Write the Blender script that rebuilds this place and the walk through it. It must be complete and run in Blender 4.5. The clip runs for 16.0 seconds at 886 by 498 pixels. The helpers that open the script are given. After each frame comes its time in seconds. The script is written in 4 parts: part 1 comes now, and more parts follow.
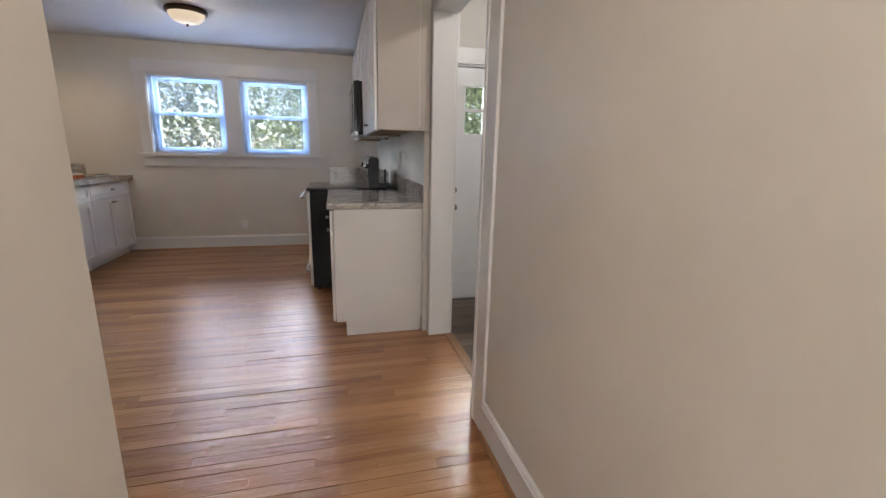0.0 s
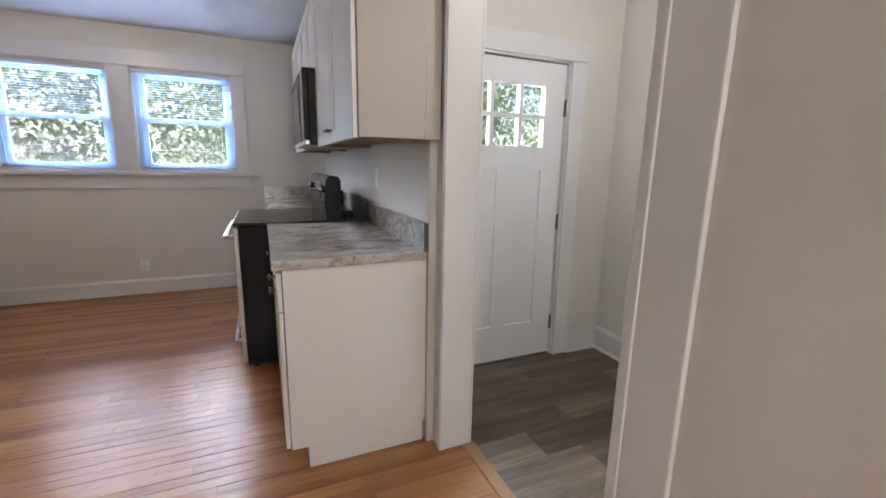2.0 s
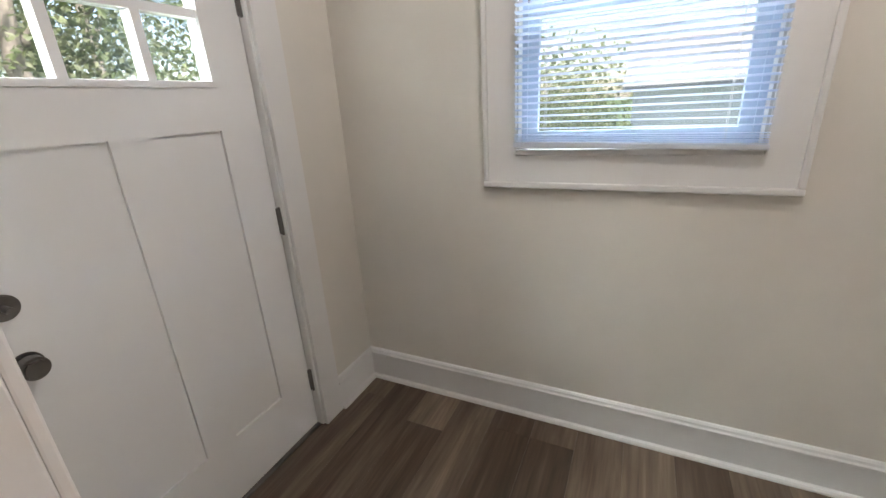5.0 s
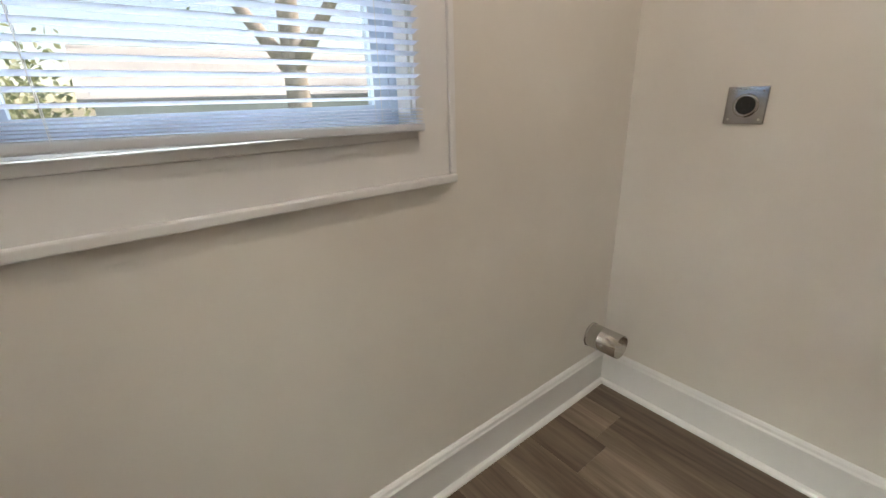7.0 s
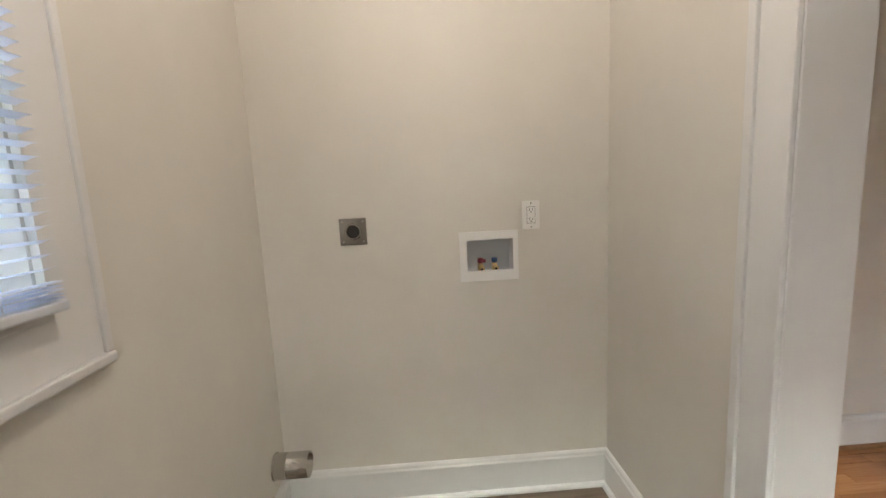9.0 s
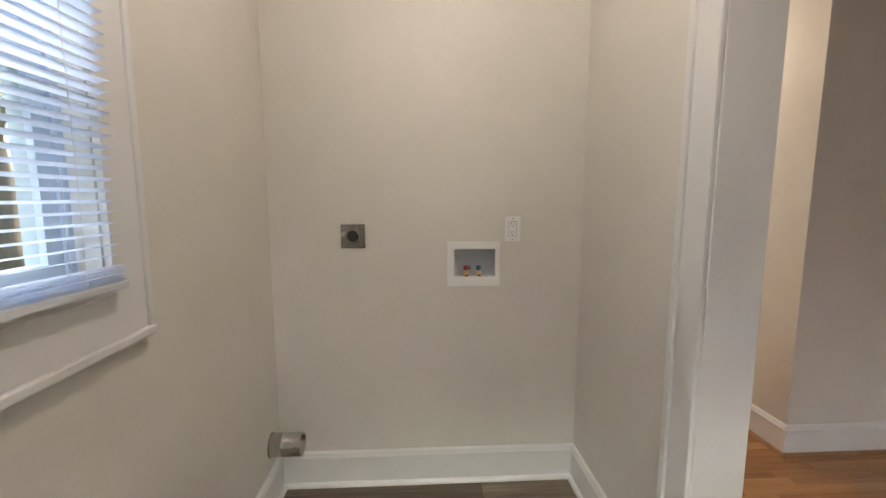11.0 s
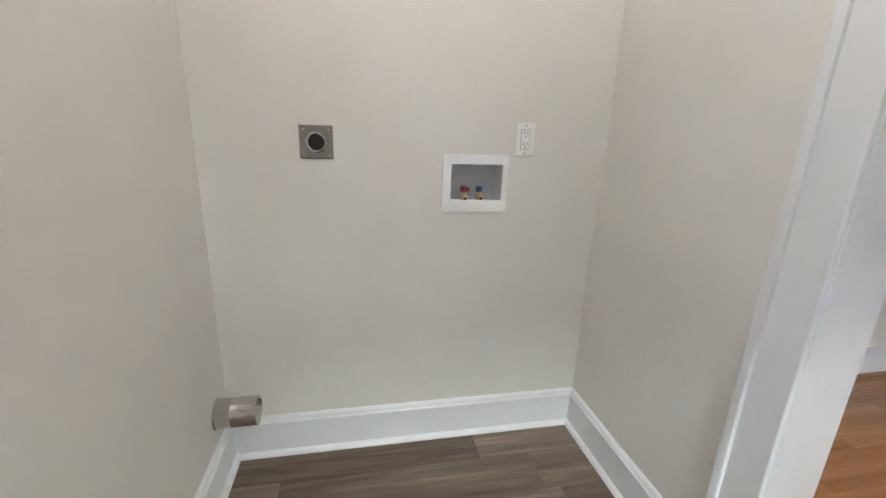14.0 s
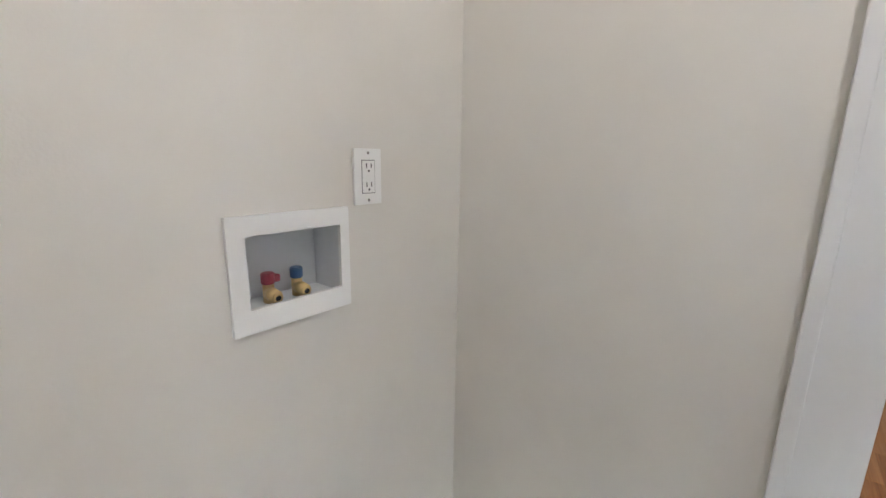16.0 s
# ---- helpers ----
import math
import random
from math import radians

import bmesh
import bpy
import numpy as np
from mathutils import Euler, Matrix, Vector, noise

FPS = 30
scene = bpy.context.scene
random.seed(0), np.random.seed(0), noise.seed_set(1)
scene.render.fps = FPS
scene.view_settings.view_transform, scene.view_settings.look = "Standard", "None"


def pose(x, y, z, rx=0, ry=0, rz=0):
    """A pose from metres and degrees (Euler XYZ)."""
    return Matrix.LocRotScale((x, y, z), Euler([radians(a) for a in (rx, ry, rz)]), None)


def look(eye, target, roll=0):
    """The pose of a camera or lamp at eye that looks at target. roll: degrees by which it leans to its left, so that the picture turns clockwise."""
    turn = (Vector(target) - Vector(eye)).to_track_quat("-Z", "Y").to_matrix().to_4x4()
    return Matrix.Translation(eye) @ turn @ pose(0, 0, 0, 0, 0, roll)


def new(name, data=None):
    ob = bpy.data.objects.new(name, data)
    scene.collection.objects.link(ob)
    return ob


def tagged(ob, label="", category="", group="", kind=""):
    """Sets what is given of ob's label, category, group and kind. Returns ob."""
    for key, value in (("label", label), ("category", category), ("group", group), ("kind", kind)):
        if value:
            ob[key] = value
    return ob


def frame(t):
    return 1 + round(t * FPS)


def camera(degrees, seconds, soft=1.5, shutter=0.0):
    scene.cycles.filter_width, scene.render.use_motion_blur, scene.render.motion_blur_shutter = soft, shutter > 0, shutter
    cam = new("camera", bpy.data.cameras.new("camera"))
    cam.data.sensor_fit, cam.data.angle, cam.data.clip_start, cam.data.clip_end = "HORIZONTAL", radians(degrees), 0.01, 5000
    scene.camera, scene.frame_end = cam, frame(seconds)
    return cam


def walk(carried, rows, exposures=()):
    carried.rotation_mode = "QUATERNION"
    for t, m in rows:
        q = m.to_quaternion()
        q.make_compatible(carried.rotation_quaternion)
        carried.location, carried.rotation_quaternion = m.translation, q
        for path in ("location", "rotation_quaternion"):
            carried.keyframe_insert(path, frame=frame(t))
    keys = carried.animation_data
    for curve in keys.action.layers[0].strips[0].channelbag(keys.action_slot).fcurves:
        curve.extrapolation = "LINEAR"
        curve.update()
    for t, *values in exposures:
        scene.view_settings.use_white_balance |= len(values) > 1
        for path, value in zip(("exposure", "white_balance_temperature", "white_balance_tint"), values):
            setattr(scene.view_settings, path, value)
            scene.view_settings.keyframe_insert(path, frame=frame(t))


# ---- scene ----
cam = camera(93.8, 16.0)
PATH = [
    (0, (0.519, 0.554, 1.278), (1.015, 2.44, 0.833), 1.3),
    (0.5, (0.519, 0.789, 1.294), (0.827, 2.723, 0.887), 1.3),
    (1, (0.528, 1.062, 1.329), (0.815, 3.004, 0.945), 0.5),
    (1.5, (0.488, 1.408, 1.323), (1.058, 3.285, 0.933), 1.2),
    (2, (0.45, 1.686, 1.32), (1.233, 3.484, 0.927), 1.1),
    (2.5, (0.489, 2.004, 1.333), (1.469, 3.705, 0.948), 0.6),
    (3, (0.503, 2.309, 1.34), (1.809, 3.778, 0.969), 1.5),
    (3.5, (0.624, 2.52, 1.346), (2.133, 3.75, 0.889), 1.3),
    (3.7, (0.718, 2.572, 1.356), (2.272, 3.731, 0.864), 0.4),
    (6, (1.475, 2.873, 1.329), (3.272, 3.076, 0.476), -3.7),
    (6.5, (1.662, 2.968, 1.213), (3.414, 2.403, 0.434), -1.6),
    (7, (1.857, 2.986, 1.238), (3.352, 1.846, 0.555), -2.0),
    (7.5, (2.023, 2.932, 1.249), (3.042, 1.3, 0.704), -1.7),
    (8, (2.12, 2.955, 1.278), (2.337, 1.015, 0.842), -0.3),
    (8.5, (2.082, 3.035, 1.315), (1.995, 1.062, 0.999), -3.1),
    (11, (2.035, 3.319, 1.359), (1.927, 1.338, 1.113), -0.0),
    (11.5, (2.046, 3.308, 1.329), (1.937, 1.336, 1.011), 1.0),
    (12, (2.059, 3.265, 1.304), (1.954, 1.306, 0.914), 1.3),
    (12.5, (2.075, 3.212, 1.29), (1.963, 1.269, 0.829), 1.5),
    (13, (2.114, 3.126, 1.284), (1.967, 1.204, 0.75), 1.7),
    (13.5, (2.153, 3.04, 1.279), (1.969, 1.139, 0.687), 2.4),
    (14, (2.202, 2.904, 1.243), (1.811, 1.023, 0.688), 2.1),
    (14.5, (2.175, 2.761, 1.259), (1.593, 0.947, 0.65), 2.9),
    (15, (2.262, 2.559, 1.242), (1.252, 0.896, 0.78), 2.4),
    (15.5, (2.225, 2.365, 1.292), (0.939, 0.907, 0.819), 4.3),
    (16, (2.193, 2.135, 1.257), (0.678, 0.901, 0.831), 0.9),
]
EXPOSURES = [(0, 2.76, 6650, 13), (1, 3.0, 6750, 14), (2, 3.08, 6500, 14), (3, 2.9, 6750, 14), (6, 2.97, 7150, 15), (7.5, 2.66, 7750, 15), (8.5, 2.84, 7650, 14), (11, 2.6, 7650, 15), (12.5, 2.86, 7200, 14), (14.5, 3.22, 6400, 12), (16, 3.16, 6500, 13)]
walk(cam, [(t, look(e, g, r)) for t, e, g, r in PATH], EXPOSURES)

# ---- light ----
world = bpy.data.worlds.new("sky")
scene.world = world
world.use_nodes = True
wn = world.node_tree.nodes
sky = wn.new("ShaderNodeTexSky")
sky.sky_type, sky.sun_disc = "NISHITA", False
sky.sun_elevation, sky.sun_rotation = radians(48), radians(200)
wn["Background"].inputs[1].default_value = 0.05
world.node_tree.links.new(sky.outputs[0], wn["Background"].inputs[0])

sun = new("sun", bpy.data.lights.new("sun", "SUN"))
sun.data.energy, sun.data.angle, sun.data.color = 2.6, radians(6), (1, 0.95, 0.88)
sun.matrix_world = look((0, 0, 0), (0.25, 0.62, -0.75))


def area(name, eye, target, w, h, watts, color):
    l = bpy.data.lights.new(name, "AREA")
    l.shape, l.size, l.size_y, l.energy, l.color = "RECTANGLE", w, h, watts, color
    ob = new(name, l)
    ob.matrix_world = look(eye, target)
    return ob


SKY = (0.80, 0.90, 1.0)
# the high sky in front of the openings
area("sky_light_kitchen", (-1.2, 8.4, 3.25), (-0.2, 5.0, 1.6), 4.4, 1.5, 265, SKY)
area("sky_light_laundry", (3.75, 2.78, 3.25), (2.0, 2.78, 0.7), 1.8, 1.3, 36, (0.80, 0.93, 0.96))
area("sky_light_door", (1.95, 5.0, 2.68), (1.92, 3.2, 0.9), 1.2, 0.6, 48, (0.80, 0.94, 0.95))
# fill lamp in an invented opening behind the camera, to brighten the hall
area("fill_light_hall", (0.635, -1.605, 1.5), (0.635, 0.0, 1.4), 0.7, 1.0, 2.2, (0.95, 0.97, 1.0))


def bulb(name, place, watts, color, size):
    l = bpy.data.lights.new(name, "POINT")
    l.energy, l.color, l.shadow_soft_size = watts, color, size
    ob = new(name, l)
    ob.location = place
    return ob


WARM = (1.0, 0.89, 0.76)
COOL = (1.0, 0.955, 0.91)


# ---- materials ----
def material(name, rough=0.5, metal=0.0, color=(0.8, 0.8, 0.8)):
    m = bpy.data.materials.new(name)
    m.use_nodes = True
    b = m.node_tree.nodes["Principled BSDF"]
    b.inputs["Roughness"].default_value = rough
    b.inputs["Metallic"].default_value = metal
    b.inputs["Base Color"].default_value = (*color, 1)
    return m, m.node_tree.nodes, m.node_tree.links, b


def node(nodes, kind, **values):
    n = nodes.new(kind)
    for key, v in values.items():
        n.inputs[key.replace("_", " ")].default_value = v
    return n


def ramp(nodes, links, fac, stops):
    r = nodes.new("ShaderNodeValToRGB")
    e = r.color_ramp.elements
    while len(e) < len(stops):
        e.new(0.5)
    for el, (p, c) in zip(e, stops):
        el.position, el.color = p, (*c, 1)
    links.new(fac, r.inputs[0])
    return r.outputs[0]


def bump(nodes, links, b, height, strength, distance):
    n = node(nodes, "ShaderNodeBump", Strength=strength, Distance=distance)
    links.new(height, n.inputs["Height"])
    links.new(n.outputs[0], b.inputs["Normal"])


def paint(name, color, rough=0.55, vary=0.05, grain=220, relief=0.12):
    """Rolled or sprayed paint: faint patches, fine orange peel."""
    m, n, l, b = material(name, rough, 0, color)
    geo = n.new("ShaderNodeNewGeometry")
    big = node(n, "ShaderNodeTexNoise", Scale=1.7, Detail=4.0, Roughness=0.6)
    l.new(geo.outputs["Position"], big.inputs["Vector"])
    lo, hi = [c * (1 - vary) for c in color], [min(1, c * (1 + vary)) for c in color]
    l.new(ramp(n, l, big.outputs["Fac"], [(0.3, lo), (0.7, hi)]), b.inputs["Base Color"])
    fine = node(n, "ShaderNodeTexNoise", Scale=grain, Detail=2.0)
    l.new(geo.outputs["Position"], fine.inputs["Vector"])
    bump(n, l, b, fine.outputs["Fac"], relief, 0.002)
    mr = node(n, "ShaderNodeMapRange", To_Min=rough - vary, To_Max=rough + vary)
    l.new(big.outputs["Fac"], mr.inputs["Value"])
    l.new(mr.outputs[0], b.inputs["Roughness"])
    return m


def boards(name, stops, rough, streak, grain_mix, relief, coat, spec=0.5):
    """Wood boards along x, each with its own tone and grain."""
    m, n, l, b = material(name, rough)
    geo, info = n.new("ShaderNodeNewGeometry"), n.new("ShaderNodeObjectInfo")
    add = n.new("ShaderNodeMath"); add.operation = "ADD"
    l.new(info.outputs["Random"], add.inputs[0]); l.new(geo.outputs["Random Per Island"], add.inputs[1])
    fr = n.new("ShaderNodeMath"); fr.operation = "FRACT"
    l.new(add.outputs[0], fr.inputs[0])
    off = n.new("ShaderNodeCombineXYZ")
    mul = n.new("ShaderNodeMath"); mul.operation = "MULTIPLY"; mul.inputs[1].default_value = 37.0
    l.new(fr.outputs[0], mul.inputs[0]); l.new(mul.outputs[0], off.inputs[0]); l.new(mul.outputs[0], off.inputs[2])
    va = n.new("ShaderNodeVectorMath"); va.operation = "ADD"
    l.new(geo.outputs["Position"], va.inputs[0]); l.new(off.outputs[0], va.inputs[1])
    sc = n.new("ShaderNodeVectorMath"); sc.operation = "MULTIPLY"; sc.inputs[1].default_value = streak
    l.new(va.outputs[0], sc.inputs[0])
    g1 = node(n, "ShaderNodeTexNoise", Scale=1.0, Detail=6.0, Roughness=0.62, Distortion=0.7)
    l.new(sc.outputs[0], g1.inputs["Vector"])
    sc2 = n.new("ShaderNodeVectorMath"); sc2.operation = "MULTIPLY"; sc2.inputs[1].default_value = (streak[0] * 5, streak[1] * 6, 8)
    l.new(va.outputs[0], sc2.inputs[0])
    g2 = node(n, "ShaderNodeTexNoise", Scale=1.0, Detail=3.0)
    l.new(sc2.outputs[0], g2.inputs["Vector"])
    mix = n.new("ShaderNodeMix"); mix.inputs["Factor"].default_value = grain_mix
    l.new(fr.outputs[0], mix.inputs["A"]); l.new(g1.outputs["Fac"], mix.inputs["B"])
    mix2 = n.new("ShaderNodeMix"); mix2.inputs["Factor"].default_value = 0.22
    l.new(mix.outputs["Result"], mix2.inputs["A"]); l.new(g2.outputs["Fac"], mix2.inputs["B"])
    l.new(ramp(n, l, mix2.outputs["Result"], stops), b.inputs["Base Color"])
    mr = node(n, "ShaderNodeMapRange", To_Min=rough - 0.07, To_Max=rough + 0.12)
    l.new(g1.outputs["Fac"], mr.inputs["Value"]); l.new(mr.outputs[0], b.inputs["Roughness"])
    wob = node(n, "ShaderNodeTexNoise", Scale=1.0, Detail=2.0)
    ws = n.new("ShaderNodeVectorMath"); ws.operation = "MULTIPLY"; ws.inputs[1].default_value = (4.5, 14.0, 11.0)
    l.new(va.outputs[0], ws.inputs[0]); l.new(ws.outputs[0], wob.inputs["Vector"])
    hm = n.new("ShaderNodeMix"); hm.inputs["Factor"].default_value = 0.75
    l.new(g2.outputs["Fac"], hm.inputs["A"]); l.new(wob.outputs["Fac"], hm.inputs["B"])
    bump(n, l, b, hm.outputs["Result"], relief, 0.009)
    l.new(b.inputs["Normal"].links[0].from_socket, b.inputs["Coat Normal"])
    b.inputs["Coat Weight"].default_value = coat
    b.inputs["Coat Roughness"].default_value = 0.055
    b.inputs["Specular IOR Level"].default_value = spec
    return m


def veined(name):
    """Grey-brown stone-look worktop with long dark and pale veins."""
    m, n, l, b = material(name, 0.13)
    geo = n.new("ShaderNodeNewGeometry")
    sc = n.new("ShaderNodeVectorMath"); sc.operation = "MULTIPLY"; sc.inputs[1].default_value = (3.4, 6.6, 6.6)
    l.new(geo.outputs["Position"], sc.inputs[0])
    v = node(n, "ShaderNodeTexNoise", Scale=1.0, Detail=9.0, Roughness=0.68, Distortion=1.7)
    l.new(sc.outputs[0], v.inputs["Vector"])
    c = ramp(n, l, v.outputs["Fac"], [(0.28, (0.15, 0.132, 0.120)), (0.38, (0.29, 0.26, 0.235)), (0.50, (0.43, 0.395, 0.36)), (0.60, (0.56, 0.53, 0.50)), (0.69, (0.38, 0.345, 0.315))])
    f = node(n, "ShaderNodeTexNoise", Scale=90.0, Detail=3.0)
    l.new(geo.outputs["Position"], f.inputs["Vector"])
    mx = n.new("ShaderNodeMix"); mx.data_type = "RGBA"; mx.blend_type = "OVERLAY"; mx.inputs["Factor"].default_value = 0.35
    l.new(c, mx.inputs["A"]); l.new(f.outputs["Fac"], mx.inputs["B"])
    sc2 = n.new("ShaderNodeVectorMath"); sc2.operation = "MULTIPLY"; sc2.inputs[1].default_value = (3.1, 7.5, 7.5)
    l.new(geo.outputs["Position"], sc2.inputs[0])
    thin = node(n, "ShaderNodeTexNoise", Scale=1.0, Detail=6.0, Roughness=0.6, Distortion=0.8)
    l.new(sc2.outputs[0], thin.inputs["Vector"])
    veins = ramp(n, l, thin.outputs["Fac"], [(0.40, (1, 1, 1)), (0.435, (0.32, 0.29, 0.27)), (0.455, (1, 1, 1)), (0.575, (1, 1, 1)), (0.595, (0.42, 0.39, 0.37)), (0.625, (1, 1, 1))])
    mv = n.new("ShaderNodeMix"); mv.data_type = "RGBA"; mv.blend_type = "MULTIPLY"; mv.inputs["Factor"].default_value = 0.65
    l.new(mx.outputs["Result"], mv.inputs["A"]); l.new(veins, mv.inputs["B"])
    l.new(mv.outputs["Result"], b.inputs["Base Color"])
    bump(n, l, b, f.outputs["Fac"], 0.03, 0.001)
    return m


def metal(name, color, rough, brush=(3, 3, 400)):
    m, n, l, b = material(name, rough, 1.0, color)
    geo = n.new("ShaderNodeNewGeometry")
    sc = n.new("ShaderNodeVectorMath"); sc.operation = "MULTIPLY"; sc.inputs[1].default_value = brush
    l.new(geo.outputs["Position"], sc.inputs[0])
    v = node(n, "ShaderNodeTexNoise", Scale=1.0, Detail=3.0)
    l.new(sc.outputs[0], v.inputs["Vector"])
    mr = node(n, "ShaderNodeMapRange", To_Min=rough * 0.7, To_Max=rough * 1.4)
    l.new(v.outputs["Fac"], mr.inputs["Value"]); l.new(mr.outputs[0], b.inputs["Roughness"])
    return m


def gloss(name, color, rough, spec=0.5):
    """Plastic or enamel with faint dust that breaks the gloss."""
    m, n, l, b = material(name, rough, 0, color)
    geo = n.new("ShaderNodeNewGeometry")
    v = node(n, "ShaderNodeTexNoise", Scale=14.0, Detail=5.0)
    l.new(geo.outputs["Position"], v.inputs["Vector"])
    mr = node(n, "ShaderNodeMapRange", To_Min=max(0.02, rough - 0.06), To_Max=rough + 0.10)
    l.new(v.outputs["Fac"], mr.inputs["Value"]); l.new(mr.outputs[0], b.inputs["Roughness"])
    b.inputs["Specular IOR Level"].default_value = spec
    return m


def slat_stuff(name, color, share):
    """Thin vinyl that lets some daylight through."""
    m, n, l, b = material(name, 0.4, 0, color)
    tr = n.new("ShaderNodeBsdfTranslucent"); tr.inputs[0].default_value = (*color, 1)
    mx = n.new("ShaderNodeMixShader"); mx.inputs[0].default_value = share
    l.new(b.outputs[0], mx.inputs[1]); l.new(tr.outputs[0], mx.inputs[2])
    l.new(mx.outputs[0], n["Material Output"].inputs[0])
    return m


def glass(name, haze):
    """Clear glass with a translucent veil mixed in to imitate glare over the view."""
    m, n, l, b = material(name, 0.0)
    b.inputs["Transmission Weight"].default_value = 1.0
    b.inputs["IOR"].default_value = 1.45
    tr = n.new("ShaderNodeBsdfTranslucent"); tr.inputs[0].default_value = (0.85, 0.93, 1.0, 1)
    geo = n.new("ShaderNodeNewGeometry")
    v = node(n, "ShaderNodeTexNoise", Scale=5.0, Detail=4.0)
    l.new(geo.outputs["Position"], v.inputs["Vector"])
    mr = node(n, "ShaderNodeMapRange", To_Min=haze * 0.5, To_Max=haze * 1.5)
    l.new(v.outputs["Fac"], mr.inputs["Value"])
    mx = n.new("ShaderNodeMixShader")
    l.new(mr.outputs[0], mx.inputs[0]); l.new(b.outputs[0], mx.inputs[1]); l.new(tr.outputs[0], mx.inputs[2])
    l.new(mx.outputs[0], n["Material Output"].inputs[0])
    return m


def foliage(name, dark, light):
    m, n, l, b = material(name, 0.5)
    geo = n.new("ShaderNodeNewGeometry")
    l.new(ramp(n, l, geo.outputs["Random Per Island"], [(0.0, dark), (1.0, light)]), b.inputs["Base Color"])
    tr = n.new("ShaderNodeBsdfTranslucent"); tr.inputs[0].default_value = (light[0] * 1.4, light[1] * 1.4, light[2] * 1.1, 1)
    mx = n.new("ShaderNodeMixShader"); mx.inputs[0].default_value = 0.4
    l.new(b.outputs[0], mx.inputs[1]); l.new(tr.outputs[0], mx.inputs[2])
    l.new(mx.outputs[0], n["Material Output"].inputs[0])
    return m


def rough_stuff(name, dark, light, scale, rough=0.85, relief=0.5):
    m, n, l, b = material(name, rough)
    geo = n.new("ShaderNodeNewGeometry")
    v = node(n, "ShaderNodeTexNoise", Scale=scale, Detail=6.0, Roughness=0.65)
    l.new(geo.outputs["Position"], v.inputs["Vector"])
    l.new(ramp(n, l, v.outputs["Fac"], [(0.3, dark), (0.7, light)]), b.inputs["Base Color"])
    bump(n, l, b, v.outputs["Fac"], relief, 0.02)
    return m


def glow(name, color, strength):
    m, n, l, b = material(name, 0.4, 0, color)
    b.inputs["Emission Color"].default_value = (*color, 1)
    b.inputs["Emission Strength"].default_value = strength
    return m


WALL = paint("greige_wall_paint", (0.70, 0.675, 0.63), 0.5)
CEIL = paint("ceiling_paint", (0.62, 0.62, 0.64), 0.75, relief=0.2)
TRIM = paint("white_trim_paint", (0.725, 0.725, 0.725), 0.32, 0.008, 90, 0.04)
CAB = paint("white_cabinet_paint", (0.79, 0.78, 0.76), 0.3, 0.02, 120, 0.04)
# beige, taken darker so that this side's dimmer light is in the colour
PANEL = paint("shaded_beige_side", (0.52, 0.475, 0.425), 0.4, 0.03, 120, 0.04)
DOORP = paint("white_door_paint", (0.78, 0.79, 0.80), 0.32, 0.02, 120, 0.05)
OAK = boards("oak_strip_floor", [(0.22, (0.15, 0.056, 0.020)), (0.40, (0.33, 0.142, 0.050)), (0.60, (0.45, 0.215, 0.082)), (0.80, (0.57, 0.32, 0.142))], 0.38, (1.5, 30.0, 1.0), 0.60, 0.85, 0.75, 0.15)
VINYL = boards("grey_brown_vinyl_plank", [(0.28, (0.033, 0.021, 0.014)), (0.42, (0.087, 0.058, 0.040)), (0.54, (0.162, 0.119, 0.086)), (0.68, (0.29, 0.229, 0.176))], 0.34, (0.8, 10.0, 1.0), 0.76, 0.10, 0.0)
GAP = paint("dark_floor_joint", (0.17, 0.085, 0.04), 0.8)
EDGE = boards("oak_saddle", [(0.2, (0.26, 0.13, 0.055)), (0.8, (0.42, 0.23, 0.105))], 0.35, (20.0, 1.5, 1.0), 0.7, 0.05, 0.2)
STONE = veined("veined_worktop")
STEEL = metal("brushed_steel", (0.56, 0.55, 0.53), 0.28)
BASIN = metal("satin_sink_steel", (0.30, 0.30, 0.29), 0.35)
PLATE = metal("stainless_plate", (0.42, 0.41, 0.40), 0.06, (300, 3, 3))
CHROME = metal("chrome", (0.75, 0.75, 0.75), 0.07)
GALV = metal("galvanised_duct", (0.58, 0.565, 0.54), 0.17, (3, 60, 60))
NICKEL = metal("dark_nickel", (0.20, 0.19, 0.185), 0.3)
BRASS = metal("brass", (0.74, 0.56, 0.28), 0.42)
BRONZE = metal("bronze_rim", (0.10, 0.065, 0.045), 0.35)
BLACK = gloss("black_enamel", (0.005, 0.006, 0.008), 0.2, 0.25)
BGLASS = gloss("black_glass", (0.006, 0.006, 0.007), 0.06, 0.4)
RINGS = gloss("printed_grey_ring", (0.035, 0.035, 0.037), 0.15)
RUBBER = gloss("black_rubber", (0.012, 0.012, 0.012), 0.6)
PLASTIC = gloss("white_plastic", (0.81, 0.81, 0.80), 0.35)
BOXF = gloss("washer_box_flange", (0.80, 0.80, 0.79), 0.4)
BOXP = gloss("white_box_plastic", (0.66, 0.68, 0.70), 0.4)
SLOT = gloss("dark_slot", (0.02, 0.02, 0.02), 0.6)
REDP = gloss("red_plastic", (0.24, 0.035, 0.05), 0.4)
BLUEP = gloss("blue_plastic", (0.03, 0.085, 0.20), 0.4)
ORANGE = gloss("orange_cover", (0.75, 0.14, 0.03), 0.45)
PAPER = gloss("white_paper", (0.75, 0.73, 0.70), 0.7)
# white frames, with the blue of the skylight mixed into the paint colour
VINYL_SKY = paint("skylit_window_vinyl", (0.54, 0.67, 0.84), 0.3, 0.01, 100, 0.02)
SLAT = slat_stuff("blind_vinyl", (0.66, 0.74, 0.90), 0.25)
